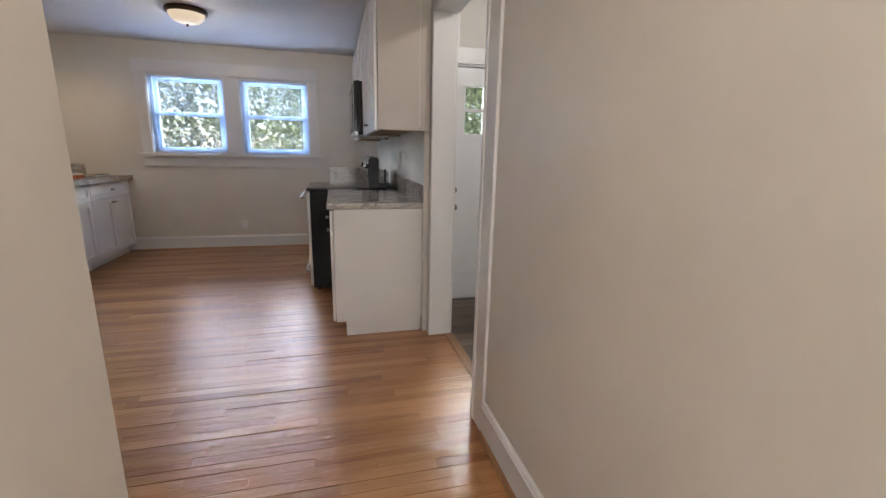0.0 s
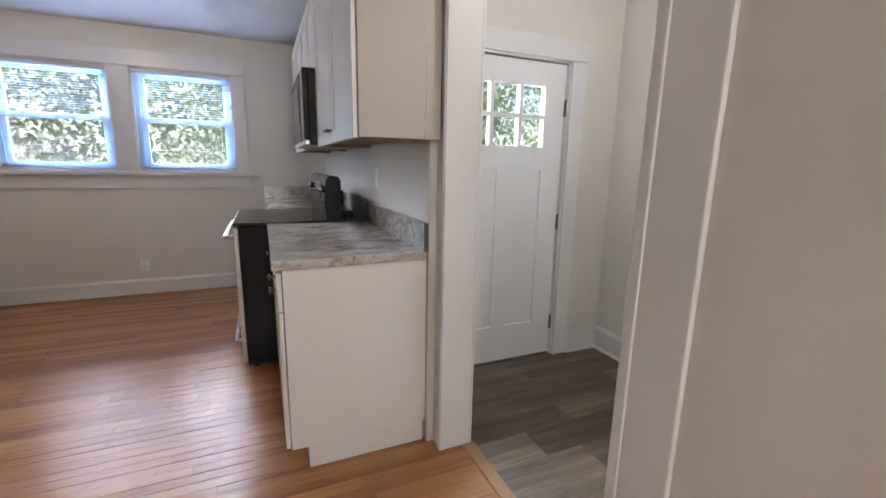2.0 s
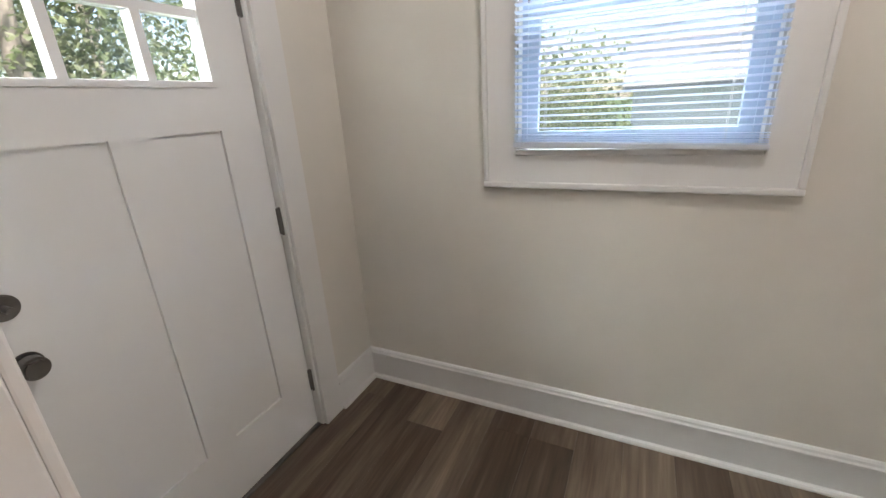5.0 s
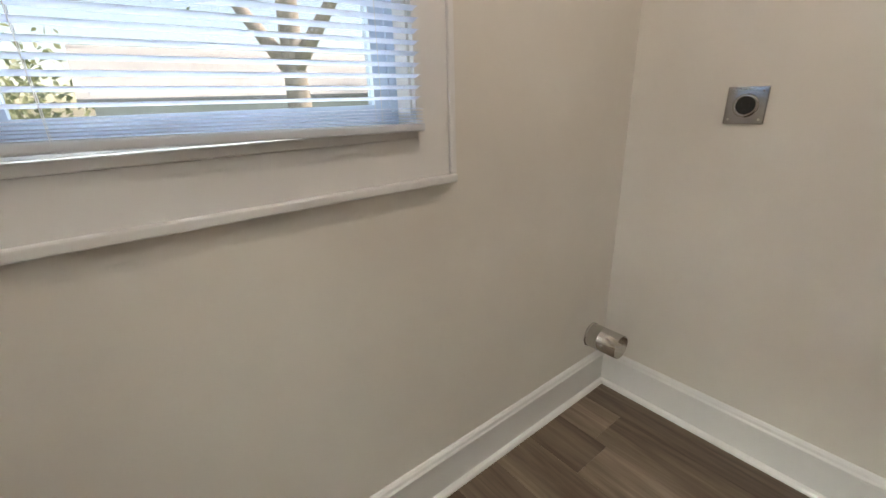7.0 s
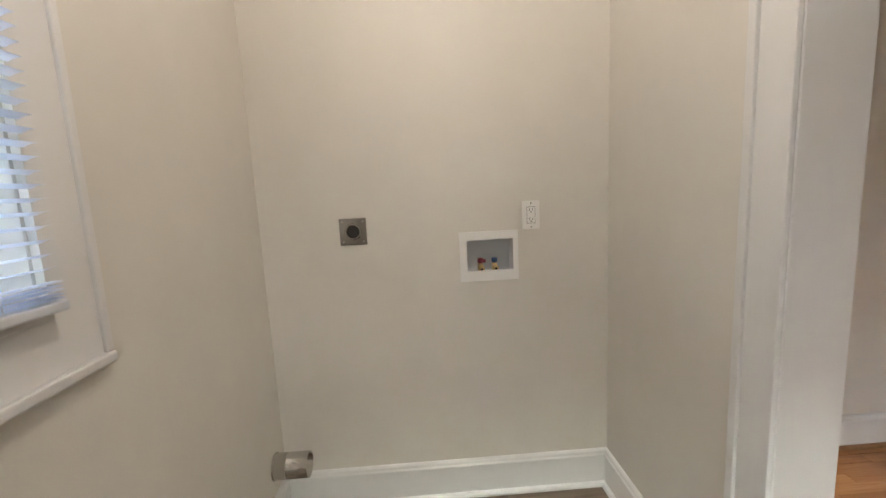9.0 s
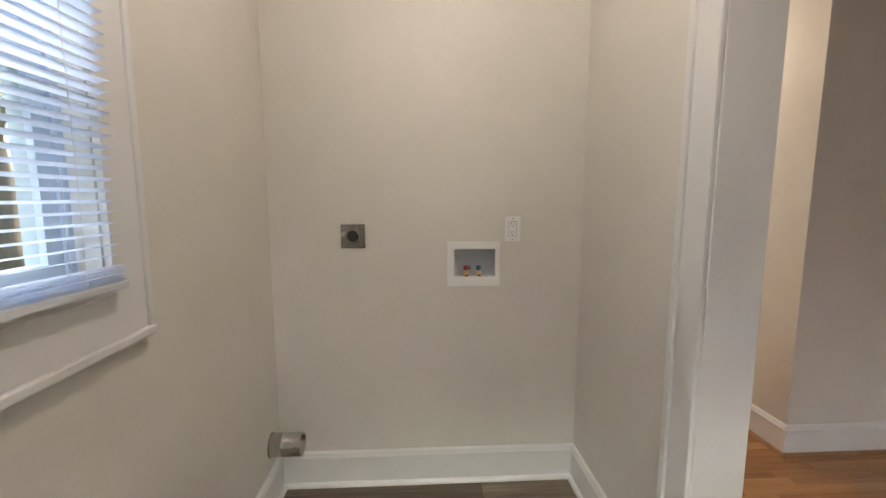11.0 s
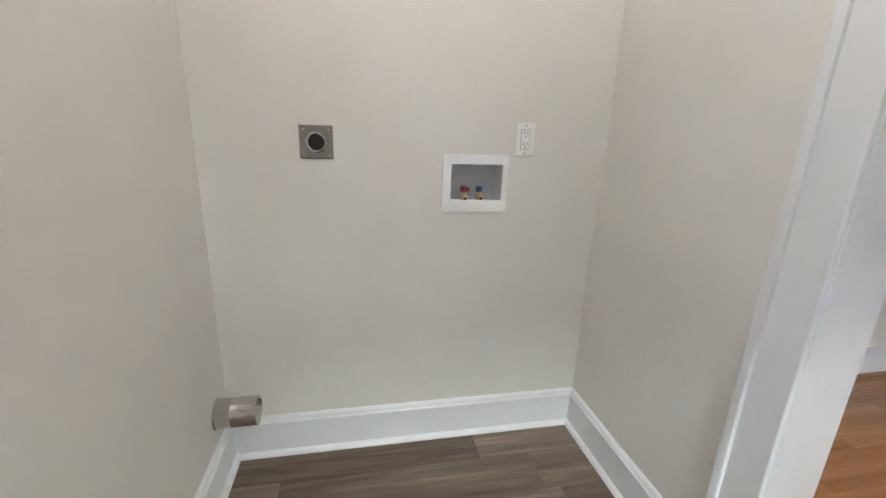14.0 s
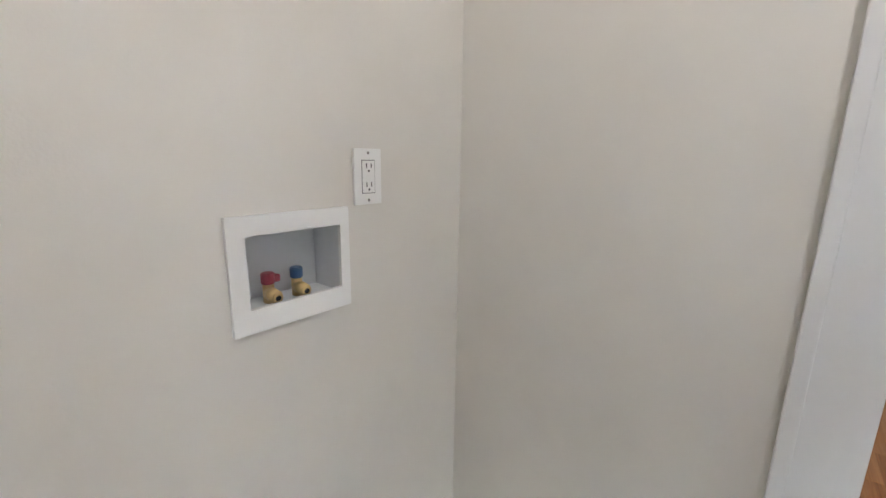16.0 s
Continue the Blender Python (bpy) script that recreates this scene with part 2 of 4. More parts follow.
# the same white slats seen in shade: darkened and blued by colour alone
SLAT_SHADED = slat_stuff("shaded_blind_vinyl", (0.40, 0.49, 0.64), 0.03)
RAIL = gloss("blind_rail", (0.62, 0.65, 0.71), 0.35)
CORD = gloss("white_cord", (0.7, 0.7, 0.72), 0.7)
GLASS = glass("kitchen_window_glass", 0.001)
GLASS_SIDE = glass("laundry_window_glass", 0.004)
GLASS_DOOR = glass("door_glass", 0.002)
SHADE = glow("frosted_lamp_glass", (1.0, 0.86, 0.64), 0.085)
LENS = glow("recessed_lamp_lens", (1.0, 0.90, 0.76), 0.8)
RAWPLY = boards("raw_plywood", [(0.2, (0.26, 0.18, 0.11)), (0.8, (0.40, 0.30, 0.20))], 0.6, (20.0, 2.0, 1.0), 0.7, 0.05, 0.0)
LEAF = foliage("leaf", (0.070, 0.105, 0.045), (0.150, 0.200, 0.090))
LEAF2 = foliage("pale_leaf", (0.085, 0.110, 0.060), (0.200, 0.230, 0.135))
BARK = rough_stuff("bark", (0.13, 0.115, 0.10), (0.30, 0.27, 0.24), 14)
GRASS = rough_stuff("grass", (0.03, 0.06, 0.015), (0.10, 0.15, 0.045), 6)
SIDING = paint("blue_grey_siding", (0.42, 0.46, 0.48), 0.6)
GUTTER = gloss("dark_gutter", (0.10, 0.12, 0.14), 0.5)
ROOF = rough_stuff("pale_roof_shingle", (0.42, 0.43, 0.44), (0.58, 0.59, 0.60), 30)
DARKWIN = gloss("dark_window", (0.03, 0.04, 0.05), 0.1)


# ---- mesh helpers ----
def thing(name, place, label, category, group="", kind=""):
    ob = new(name)
    ob.location = place
    ob.empty_display_size = 0.05
    return tagged(ob, label, category, group, kind)


def root_place(ob):
    while ob.parent:
        ob = ob.parent
    return Vector(ob.location)


def mesh_of(name, bm, mat, smooth=False):
    bmesh.ops.recalc_face_normals(bm, faces=bm.faces)
    me = bpy.data.meshes.new(name)
    bm.to_mesh(me)
    bm.free()
    me.materials.append(mat)
    if smooth:
        me.polygons.foreach_set("use_smooth", [True] * len(me.polygons))
    return me


def part(name, bm, mat, parent, label="", m=None, smooth=False):
    """One mesh under a thing; bm is in world metres, or in the frame m."""
    if m is not None:
        bm.transform(m)
    bm.transform(Matrix.Translation(-root_place(parent)))
    ob = new(name, mesh_of(name, bm, mat, smooth))
    ob.parent = parent
    return tagged(ob, label)


def whole(name, bm, mat, label="", category="", group="", kind="", m=None, smooth=False):
    """A thing of one mesh, with its origin at the middle of its base."""
    if m is not None:
        bm.transform(m)
    co = [v.co for v in bm.verts]
    lo = [min(c[i] for c in co) for i in range(3)]
    hi = [max(c[i] for c in co) for i in range(3)]
    base = Vector(((lo[0] + hi[0]) / 2, (lo[1] + hi[1]) / 2, lo[2]))
    bm.transform(Matrix.Translation(-base))
    ob = new(name, mesh_of(name, bm, mat, smooth))
    ob.location = base
    return tagged(ob, label, category, group, kind)


def box(x0, x1, y0, y1, z0, z1, bevel=0.0, bm=None, seg=1):
    b = bmesh.new()
    bmesh.ops.create_cube(b, size=1)
    for v in b.verts:
        v.co = ((x0 + x1) / 2 + v.co.x * (x1 - x0), (y0 + y1) / 2 + v.co.y * (y1 - y0), (z0 + z1) / 2 + v.co.z * (z1 - z0))
    if bevel:
        bmesh.ops.bevel(b, geom=b.edges[:], offset=bevel, segments=seg, affect="EDGES", profile=0.6)
    return join(bm, b)


def join(bm, b):
    if bm is None:
        return b
    me = bpy.data.meshes.new("t")
    b.to_mesh(me)
    b.free()
    bm.from_mesh(me)
    bpy.data.meshes.remove(me)
    return bm


def slab(u0, u1, z0, z1, d0, d1, holes=()):
    """An upright slab in the u-z plane, d0 to d1 deep, with rectangular holes (u0, u1, z0, z1) right through."""
    us = sorted({u0, u1, *[h[0] for h in holes], *[h[1] for h in holes]})
    zs = sorted({z0, z1, *[h[2] for h in holes], *[h[3] for h in holes]})
    us, zs = [u for u in us if u0 <= u <= u1], [z for z in zs if z0 <= z <= z1]

    def solid(i, j):
        if not (0 <= i < len(us) - 1 and 0 <= j < len(zs) - 1):
            return False
        u, z = (us[i] + us[i + 1]) / 2, (zs[j] + zs[j + 1]) / 2
        return not any(h[0] < u < h[1] and h[2] < z < h[3] for h in holes)

    bm = bmesh.new()

    def quad(*ps):
        bm.faces.new([bm.verts.new(p) for p in ps])

    for i in range(len(us) - 1):
        for j in range(len(zs) - 1):
            if not solid(i, j):
                continue
            a, b, c, d = us[i], us[i + 1], zs[j], zs[j + 1]
            for y in (d0, d1):
                quad((a, y, c), (b, y, c), (b, y, d), (a, y, d))
            if not solid(i - 1, j):
                quad((a, d0, c), (a, d1, c), (a, d1, d), (a, d0, d))
            if not solid(i + 1, j):
                quad((b, d0, c), (b, d1, c), (b, d1, d), (b, d0, d))
            if not solid(i, j - 1):
                quad((a, d0, c), (b, d0, c), (b, d1, c), (a, d1, c))
            if not solid(i, j + 1):
                quad((a, d0, d), (b, d0, d), (b, d1, d), (a, d1, d))
    bmesh.ops.remove_doubles(bm, verts=bm.verts, dist=1e-5)
    return bm


def cyl(p, q, r, seg=24, r2=None, caps=True, bm=None, bevel=0.0):
    """A round bar from p to q."""
    p, q = Vector(p), Vector(q)
    b = bmesh.new()
    bmesh.ops.create_cone(b, cap_ends=caps, segments=seg, radius1=r, radius2=r if r2 is None else r2, depth=(q - p).length)
    if bevel:
        rim = [e for e in b.edges if abs(e.verts[0].co.z - e.verts[1].co.z) < 1e-6]
        bmesh.ops.bevel(b, geom=rim, offset=bevel, segments=2, affect="EDGES")
    b.transform(Matrix.Translation((p + q) / 2) @ (q - p).to_track_quat("Z", "Y").to_matrix().to_4x4())
    return join(bm, b)


def tube(points, r, seg=12, bm=None, taper=None):
    """A bent round bar through the points."""
    pts = [Vector(p) for p in points]
    b = bmesh.new()
    rings = []
    for i, p in enumerate(pts):
        d = (pts[min(i + 1, len(pts) - 1)] - pts[max(i - 1, 0)]).normalized()
        q = d.to_track_quat("Z", "X" if abs(d.x) < 0.9 else "Y")
        rr = r if taper is None else taper[i]
        rings.append([b.verts.new(p + q @ Vector((rr * math.cos(2 * math.pi * k / seg), rr * math.sin(2 * math.pi * k / seg), 0))) for k in range(seg)])
    for a, c in zip(rings, rings[1:]):
        best = min(range(seg), key=lambda s: sum((a[k].co - c[(k + s) % seg].co).length for k in range(0, seg, 3)))
        for k in range(seg):
            b.faces.new((a[k], a[(k + 1) % seg], c[(k + 1 + best) % seg], c[(k + best) % seg]))
    b.faces.new(rings[0]); b.faces.new(rings[-1])
    return join(bm, b)


def turned(profile, seg=32, bm=None):
    """A shape turned round z from (radius, height) pairs."""
    b = bmesh.new()
    rings = []
    for r, z in profile:
        if r < 1e-5:
            rings.append([b.verts.new((0, 0, z))])
        else:
            rings.append([b.verts.new((r * math.cos(2 * math.pi * k / seg), r * math.sin(2 * math.pi * k / seg), z)) for k in range(seg)])
    for a, c in zip(rings, rings[1:]):
        for k in range(seg):
            vs = [a[k % len(a)], a[(k + 1) % len(a)], c[(k + 1) % len(c)], c[k % len(c)]]
            vs = list(dict.fromkeys(vs))
            if len(vs) > 2:
                b.faces.new(vs)
    return join(bm, b)


def sweep(profile, a, b, out, mitre=(0, 0)):
    """A moulding: (depth, height) profile from a to b on the floor plane, out from the wall; mitre 1 shortens as inside corners do, -1 lengthens."""
    a, b, out = Vector((*a, 0)), Vector((*b, 0)), Vector((*out, 0))
    d = (b - a).normalized()
    bm = bmesh.new()
    ends = []
    for p, s, mt in ((a, 1, mitre[0]), (b, -1, mitre[1])):
        ends.append([bm.verts.new(p + out * w + d * (s * mt * w) + Vector((0, 0, h))) for w, h in profile])
    k = len(profile)
    for i in range(k):
        bm.faces.new((ends[0][i], ends[0][(i + 1) % k], ends[1][(i + 1) % k], ends[1][i]))
    bm.faces.new(ends[0]); bm.faces.new(ends[1])
    return bm


BASE = [(0, 0), (0.034, 0), (0.033, 0.008), (0.028, 0.015), (0.018, 0.018), (0.016, 0.018), (0.016, 0.132), (0.020, 0.136), (0.020, 0.144), (0.015, 0.150), (0.012, 0.159), (0.006, 0.165), (0, 0.167)]
TURN_E, TURN_W = pose(0, 0, 0, 0, 0, -90), pose(0, 0, 0, 0, 0, 90)


def facing_west(x):
    """Frame for things on a wall at x that look west: u = -y, depth runs east."""
    return Matrix.Translation((x, 0, 0)) @ TURN_E


def facing_east(x):
    """Frame for things that look east: u = y, depth runs west."""
    return Matrix.Translation((x, 0, 0)) @ TURN_W


def facing_south(y):
    return Matrix.Translation((0, y, 0))


def facing_north(y):
    """Frame for things that look north: u = -x, depth runs south."""
    return Matrix.Translation((0, y, 0)) @ pose(0, 0, 0, 0, 0, 180)


# ---- structure ----
H = 2.5
KW = [(-1.61, -0.77), (-0.60, 0.225)]          # kitchen windows, along x
KZ = (1.215, 2.15)
LW = (2.42, 3.16)                            # laundry window, along y
LZ = (1.175, 2.050)
DOOR = (1.43, 2.285, 1.965)                    # back door, along x, height
GATE = (2.287, 3.290, 2.15)                    # opening to the laundry, along y, height


def wall(name, bm, label, m=None):
    return whole(name, bm, WALL, label, "wall", kind="structure", m=m)


wall("wall_north", slab(-2.65, 1.29, 0, H, 0, 0.14, [(a, b, *KZ) for a, b in KW]), "greige painted kitchen wall with two windows", facing_south(6.5))
wall("wall_west", box(-2.79, -2.65, 1.22, 6.64, 0, H), "greige painted kitchen wall behind the sink")
wall("wall_south", box(-2.65, 0.11, 1.22, 1.36, 0, H), "greige painted wall of the kitchen beside the hall")
wall("wall_hall_west", box(-0.03, 0.11, -1.6, 1.22, 0, H), "greige painted hall wall")
wall("wall_hall_end", slab(-1.295, 0.03, 0, H, 0, 0.14, [(-0.99, -0.28, 0.95, 2.05)]), "greige painted end wall of the hall", facing_north(-1.6))
wall("wall_partition", slab(-6.64, 1.6, 0, H, 0, 0.135, [(-GATE[1], -GATE[0], 0, GATE[2])]), "greige painted wall between kitchen and laundry", facing_west(1.16))
wall("wall_furring", box(1.11, 1.158, 3.36, 6.5, 0, H), "greige painted wall behind the range and worktop")
wall("wall_laundry_east", slab(-4.08, -1.32, 0, H, 0, 0.16, [(-LW[1], -LW[0], *LZ)]), "greige painted laundry wall with a window", facing_west(2.70))
wall("wall_laundry_north", slab(1.295, 2.70, 0, H, 0, 0.14, [(DOOR[0] - 0.03, DOOR[1] + 0.03, 0, DOOR[2] + 0.03)]), "greige painted laundry wall with the back door", facing_south(3.94))
BOX = (1.686, 1.898, 0.982, 1.140)
wall("wall_laundry_south", slab(-2.70, -1.295, 0, H, 0, 0.138, [(-BOX[1], -BOX[0], BOX[2], BOX[3])]), "greige painted laundry wall with the washer box", facing_north(1.458))

whole("ceiling_kitchen", box(-2.79, 1.295, -1.74, 6.64, H, H + 0.1), CEIL, "flat pale grey painted kitchen ceiling", "ceiling", kind="structure")
whole("ceiling_laundry", box(1.297, 2.86, 1.32, 4.08, H, H + 0.1), CEIL, "flat pale grey painted laundry ceiling", "ceiling", kind="structure")
floor = whole("floor_kitchen", box(-2.79, 1.30, -1.74, 6.64, -0.12, -0.010), GAP, "varnished oak strip floor of kitchen and hall", "floor", kind="structure")
floor_l = whole("floor_laundry", box(1.302, 2.86, 1.32, 4.10, -0.12, -0.010), GAP, "grey-brown vinyl plank floor of the laundry", "floor", kind="structure")

# baseboards
base = thing("baseboard", (0, 0, 0), "white painted baseboard with a moulded cap and shoe", "baseboard", kind="structure")
RUNS = [((2.70, 3.94), (2.70, 1.458), (-1, 0), (1, 1)), ((2.70, 1.458), (1.295, 1.458), (0, 1), (1, 1)), ((1.295, 1.458), (1.295, 2.188), (1, 0), (1, 0)),
        ((1.295, 3.402), (1.295, 3.94), (1, 0), (0, 1)), ((1.295, 3.94), (1.315, 3.94), (0, -1), (1, 0)), ((2.41, 3.94), (2.70, 3.94), (0, -1), (0, 1)),
        ((1.16, -1.6), (1.16, 2.16), (-1, 0), (1, 0)), ((0.11, 1.36), (0.11, -1.6), (1, 0), (-1, 1)), ((-2.65, 1.36), (0.11, 1.36), (0, 1), (1, -1)),
        ((0.11, -1.6), (1.16, -1.6), (0, 1), (1, 1)), ((-1.99, 6.5), (0.50, 6.5), (0, -1), (0, 0)), ((-2.65, 3.86), (-2.65, 1.36), (1, 0), (0, 1))]
FLAT = [(0, 0), (0.016, 0)] + BASE[6:]
SHOE = [(0.0163, 0.0005), (0.033, 0.0005), (0.032, 0.008), (0.027, 0.015), (0.0163, 0.018)]
for k, (a, b, out, mt) in enumerate(RUNS):
    run = part("baseboard_run", sweep(BASE if k < 6 else FLAT, a, b, out, mt), TRIM, base)
    if k >= 6:
        part("shoe_moulding", sweep(SHOE, a, b, out, mt), EDGE, run, "stained oak shoe moulding")

# ---- opening to the laundry ----
gate = thing("doorway_trim", (1.23, 2.8, 0), "white painted jamb and casing of an open doorway", "doorway", kind="structure")
for y0, y1 in ((GATE[0] + 0.001, 2.305), (3.272, GATE[1] - 0.001)):
    part("jamb", box(1.143, 1.2958, y0, y1, 0, 2.13, 0.0025), TRIM, gate)
part("head_jamb", box(1.143, 1.2958, GATE[0] + 0.001, GATE[1] - 0.001, 2.131, 2.149, 0.0025), TRIM, gate)


def casing(name, bm_boxes, parent):
    bm = None
    for b in bm_boxes:
        bm = box(*b, 0.0035, bm, 2)
    return part(name, bm, TRIM, parent)


# hall side, then laundry side: a flat board with a raised inner bead
casing("casing", [(1.144, 1.159, 2.158, 2.280, 0, 2.139), (1.1385, 1.159, 2.2725, 2.2985, 0, 2.14)], gate)
casing("casing", [(1.144, 1.159, 3.290, 3.3585, 0, 2.139), (1.1385, 1.159, 3.278, 3.2995, 0, 2.14)], gate)
casing("head_casing", [(1.140, 1.159, 2.158, 3.3585, 2.141, 2.26)], gate)
casing("casing", [(1.2962, 1.320, 2.188, 2.213, 0, 2.14), (1.2962, 1.3105, 2.204, 2.3035, 0, 2.1395)], gate)
casing("casing", [(1.2962, 1.320, 3.375, 3.400, 0, 2.14), (1.2962, 1.3105, 3.2735, 3.384, 0, 2.1395)], gate)
casing("head_casing", [(1.296, 1.314, 2.190, 3.400, 2.141, 2.26)], gate)
whole("floor_saddle", box(1.262, 1.322, 2.306, 3.271, -0.0099, 0.006, 0.004, seg=2), EDGE, "oak reducer strip where wood meets vinyl", "threshold", kind="structure")


# ---- windows ----
def sash_window(name, m, u0, u1, z0, z1, label, glazing, F=0.045, S=0.042):
    w = thing(name, m @ Vector(((u0 + u1) / 2, 0.08, z0)), label, "window", kind="structure")
    rail = (z0 + z1) / 2 + 0.01
    part("window_frame", slab(u0, u1, z0, z1, 0.05, 0.137, [(u0 + F, u1 - F, z0 + F, z1 - F)]), VINYL_SKY, w, m=m)
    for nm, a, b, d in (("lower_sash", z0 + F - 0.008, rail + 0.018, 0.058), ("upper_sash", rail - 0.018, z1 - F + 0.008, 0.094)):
        s = part(nm, slab(u0 + F - 0.008, u1 - F + 0.008, a, b, d, d + 0.032, [(u0 + F + S, u1 - F - S, a + S, b - S)]), VINYL_SKY, w, m=m)
        p = part("pane", box(u0 + F + S - 0.004, u1 - F - S + 0.004, d + 0.013, d + 0.017, a + S - 0.004, b - S + 0.004), glazing, s, m=m)
        p.visible_shadow = False
    part("sash_lock", box((u0 + u1) / 2 - 0.03, (u0 + u1) / 2 + 0.03, 0.044, 0.0575, rail + 0.004, rail + 0.016, 0.003), VINYL_SKY, w, m=m)
    return w


def jamb_liner(parent, m, u0, u1, z0, z1):
    part("jamb_liner", slab(u0, u1, z0, z1, -0.001, 0.0495, [(u0 + 0.006, u1 - 0.006, z0 + 0.006, z1 - 0.006)]), TRIM, parent, m=m)


def slat_mesh(length, mat, crown):
    bm = bmesh.new()
    rows = []
    for k in range(5):
        x = -0.0125 + 0.025 * k / 4
        rows.append([bm.verts.new((s * length / 2, x, crown - crown * (x / 0.0125) ** 2)) for s in (-1, 1)])
    for a, b in zip(rows, rows[1:]):
        bm.faces.new((a[0], a[1], b[1], b[0]))
    return mesh_of("slat", bm, mat, True)


def blind(m, u0, u1, z0, z1, d, tilt, pitch, label, stack=0, hang=0.0, mat=SLAT, crown=0.0016):
    """A lowered mini blind: head rail, slats, ladder cords, bottom rail, wand."""
    mid = (u0 + u1) / 2
    b = thing("window_blind", m @ Vector((mid, d, z0)), label, "blind", "mini blinds")
    part("headrail", box(u0, u1, d - 0.014, d + 0.014, z1 - 0.028, z1 - 0.001, 0.002), RAIL, b, m=m)
    rock = Matrix.Translation((mid, d, z0)) @ Matrix.Rotation(radians(hang), 4, "Y") @ Matrix.Translation((-mid, -d, -z0))
    part("bottom_rail", box(u0, u1, d - 0.014, d + 0.012, z0 + 0.004, z0 + 0.022, 0.004, seg=2), RAIL, b, m=m @ rock)
    me = slat_mesh(u1 - u0 - 0.006, mat, crown)
    z, k = z0 + 0.0255, 0
    turn = m.to_euler().z
    while z < z1 - 0.036:
        s = new("slat", me)
        s.parent = b
        s.location = m @ Vector((mid, d, z)) - b.location
        s.rotation_euler = (0, 0, turn)
        s.rotation_euler = (Matrix.Rotation(turn, 3, "Z") @ Matrix.Rotation(radians((tilt if k >= stack else 0) + random.uniform(-1.6, 1.6) * (k >= stack)), 3, "X") @ Matrix.Rotation(radians(random.uniform(-0.12, 0.12) + hang * max(0, 1 - k / 9)), 3, "Y")).to_euler()
        k += 1
        z += 0.006 if k < stack else pitch
    for u in (u0 + 0.11, u1 - 0.11):
        for o in (-0.0135, 0.0135):
            part("ladder_cord", cyl((u, d + o, z0 + 0.02), (u, d + o, z1 - 0.02), 0.0007, 6), CORD, b, m=m)
    part("wand", cyl((u0 + 0.055, d - 0.02, z1 - 0.46), (u0 + 0.05, d - 0.018, z1 - 0.02), 0.0035, 8), GLASS, b, m=m)
    return b


KM = facing_south(6.5)
LM = facing_west(2.70)
wins = []
for i, (a, b) in enumerate(KW):
    w = sash_window("window_%d" % (i + 1), KM, a, b, *KZ, "white vinyl double-hung kitchen window", GLASS)
    jamb_liner(w, KM, a, b, *KZ)
    blind(KM, a + 0.008, b - 0.008, KZ[0] + 0.006, KZ[1] - 0.008, 0.022, 1.5, 0.0215, "white mini blind lowered with open slats in the kitchen window", 4, 0.0, SLAT_SHADED, 0.0005)
kt = thing("window_trim", (-0.69, 6.48, 1.05), "white painted casing, sill and apron round two windows", "window trim", kind="structure")
for u0, u1 in ((-1.725, -1.612), (-0.768, -0.602), (0.227, 0.34)):
    part("casing", box(u0, u1, -0.019, -0.001, KZ[0] + 0.002, KZ[1] + 0.004, 0.003, seg=2), TRIM, kt, m=KM)
part("head_casing", box(-1.735, 0.35, -0.022, -0.001, KZ[1] + 0.005, KZ[1] + 0.145, 0.003, seg=2), TRIM, kt, m=KM)
part("sill", box(-1.765, 0.38, -0.052, -0.001, KZ[0] - 0.034, KZ[0] + 0.001, 0.006, seg=2), TRIM, kt, m=KM)
part("apron", box(-1.725, 0.34, -0.019, -0.001, KZ[0] - 0.155, KZ[0] - 0.035, 0.003, seg=2), TRIM, kt, m=KM)

w = sash_window("window_3", LM, -LW[1], -LW[0], *LZ, "white vinyl double-hung laundry window", GLASS_SIDE, 0.025, 0.037)
jamb_liner(w, LM, -LW[1], -LW[0], *LZ)
blind(LM, -LW[1] - 0.002, -LW[0] + 0.004, 1.173, 2.090, -0.033, -15, 0.0215, "white mini blind lowered with open slats over the laundry window", 5, 1.2)
# out of view, added only to give the hall's fill lamp an opening
w = sash_window("window_4", facing_north(-1.6), -0.99, -0.28, 0.95, 2.05, "unseen vinyl window added at the end of the hall", GLASS)
lt = thing("window_trim", (2.69, 2.785, 1.02), "white painted casing with a beaded edge round a window", "window trim", kind="structure")
u0, u1, z0, z1 = -LW[1], -LW[0], LZ[0], LZ[1]
part("casing", slab(u0 - 0.103, u1 + 0.0945, z0 - 0.118, z1 + 0.123, -0.016, -0.001, [(u0 - 0.0008, u1 + 0.0008, z0 - 0.023, z1 + 0.0008)]), TRIM, lt, m=LM)
part("sill", box(u0 + 0.001, u1 - 0.001, -0.024, 0.049, z0 - 0.022, z0 - 0.001, 0.004, seg=2), TRIM, lt, m=LM)
part("bead", box(u0 - 0.122, u1 + 0.1135, -0.028, -0.001, z0 - 0.140, z0 - 0.1185, 0.006, seg=3), TRIM, lt, m=LM)
for a, b in ((u0 - 0.122, u0 - 0.1035), (u1 + 0.095, u1 + 0.1135)):
    part("bead", box(a, b, -0.024, -0.001, z0 - 0.118, z1 + 0.145, 0.006, seg=3), TRIM, lt, m=LM)

# ---- back door ----
DM = facing_south(3.97)
bd = thing("door_1", (1.858, 3.99, 0), "closed white back door with six small glass panes above two panels", "door", kind="structure")
x0, x1, dz = DOOR
cols = [(1.578, 1.737), (1.761, 1.942), (1.966, 2.128)]
rowsz = [(1.452, 1.624), (1.648, 1.82)]
lites = [(a, b, c, d) for a, b in cols for c, d in rowsz]
panels = [(1.585, 1.800, 0.26, 1.305), (1.912, 2.130, 0.26, 1.305)]
part("door_slab", slab(x0, x1, 0.0112, dz, 0, 0.042, lites + panels), DOORP, bd, m=DM)
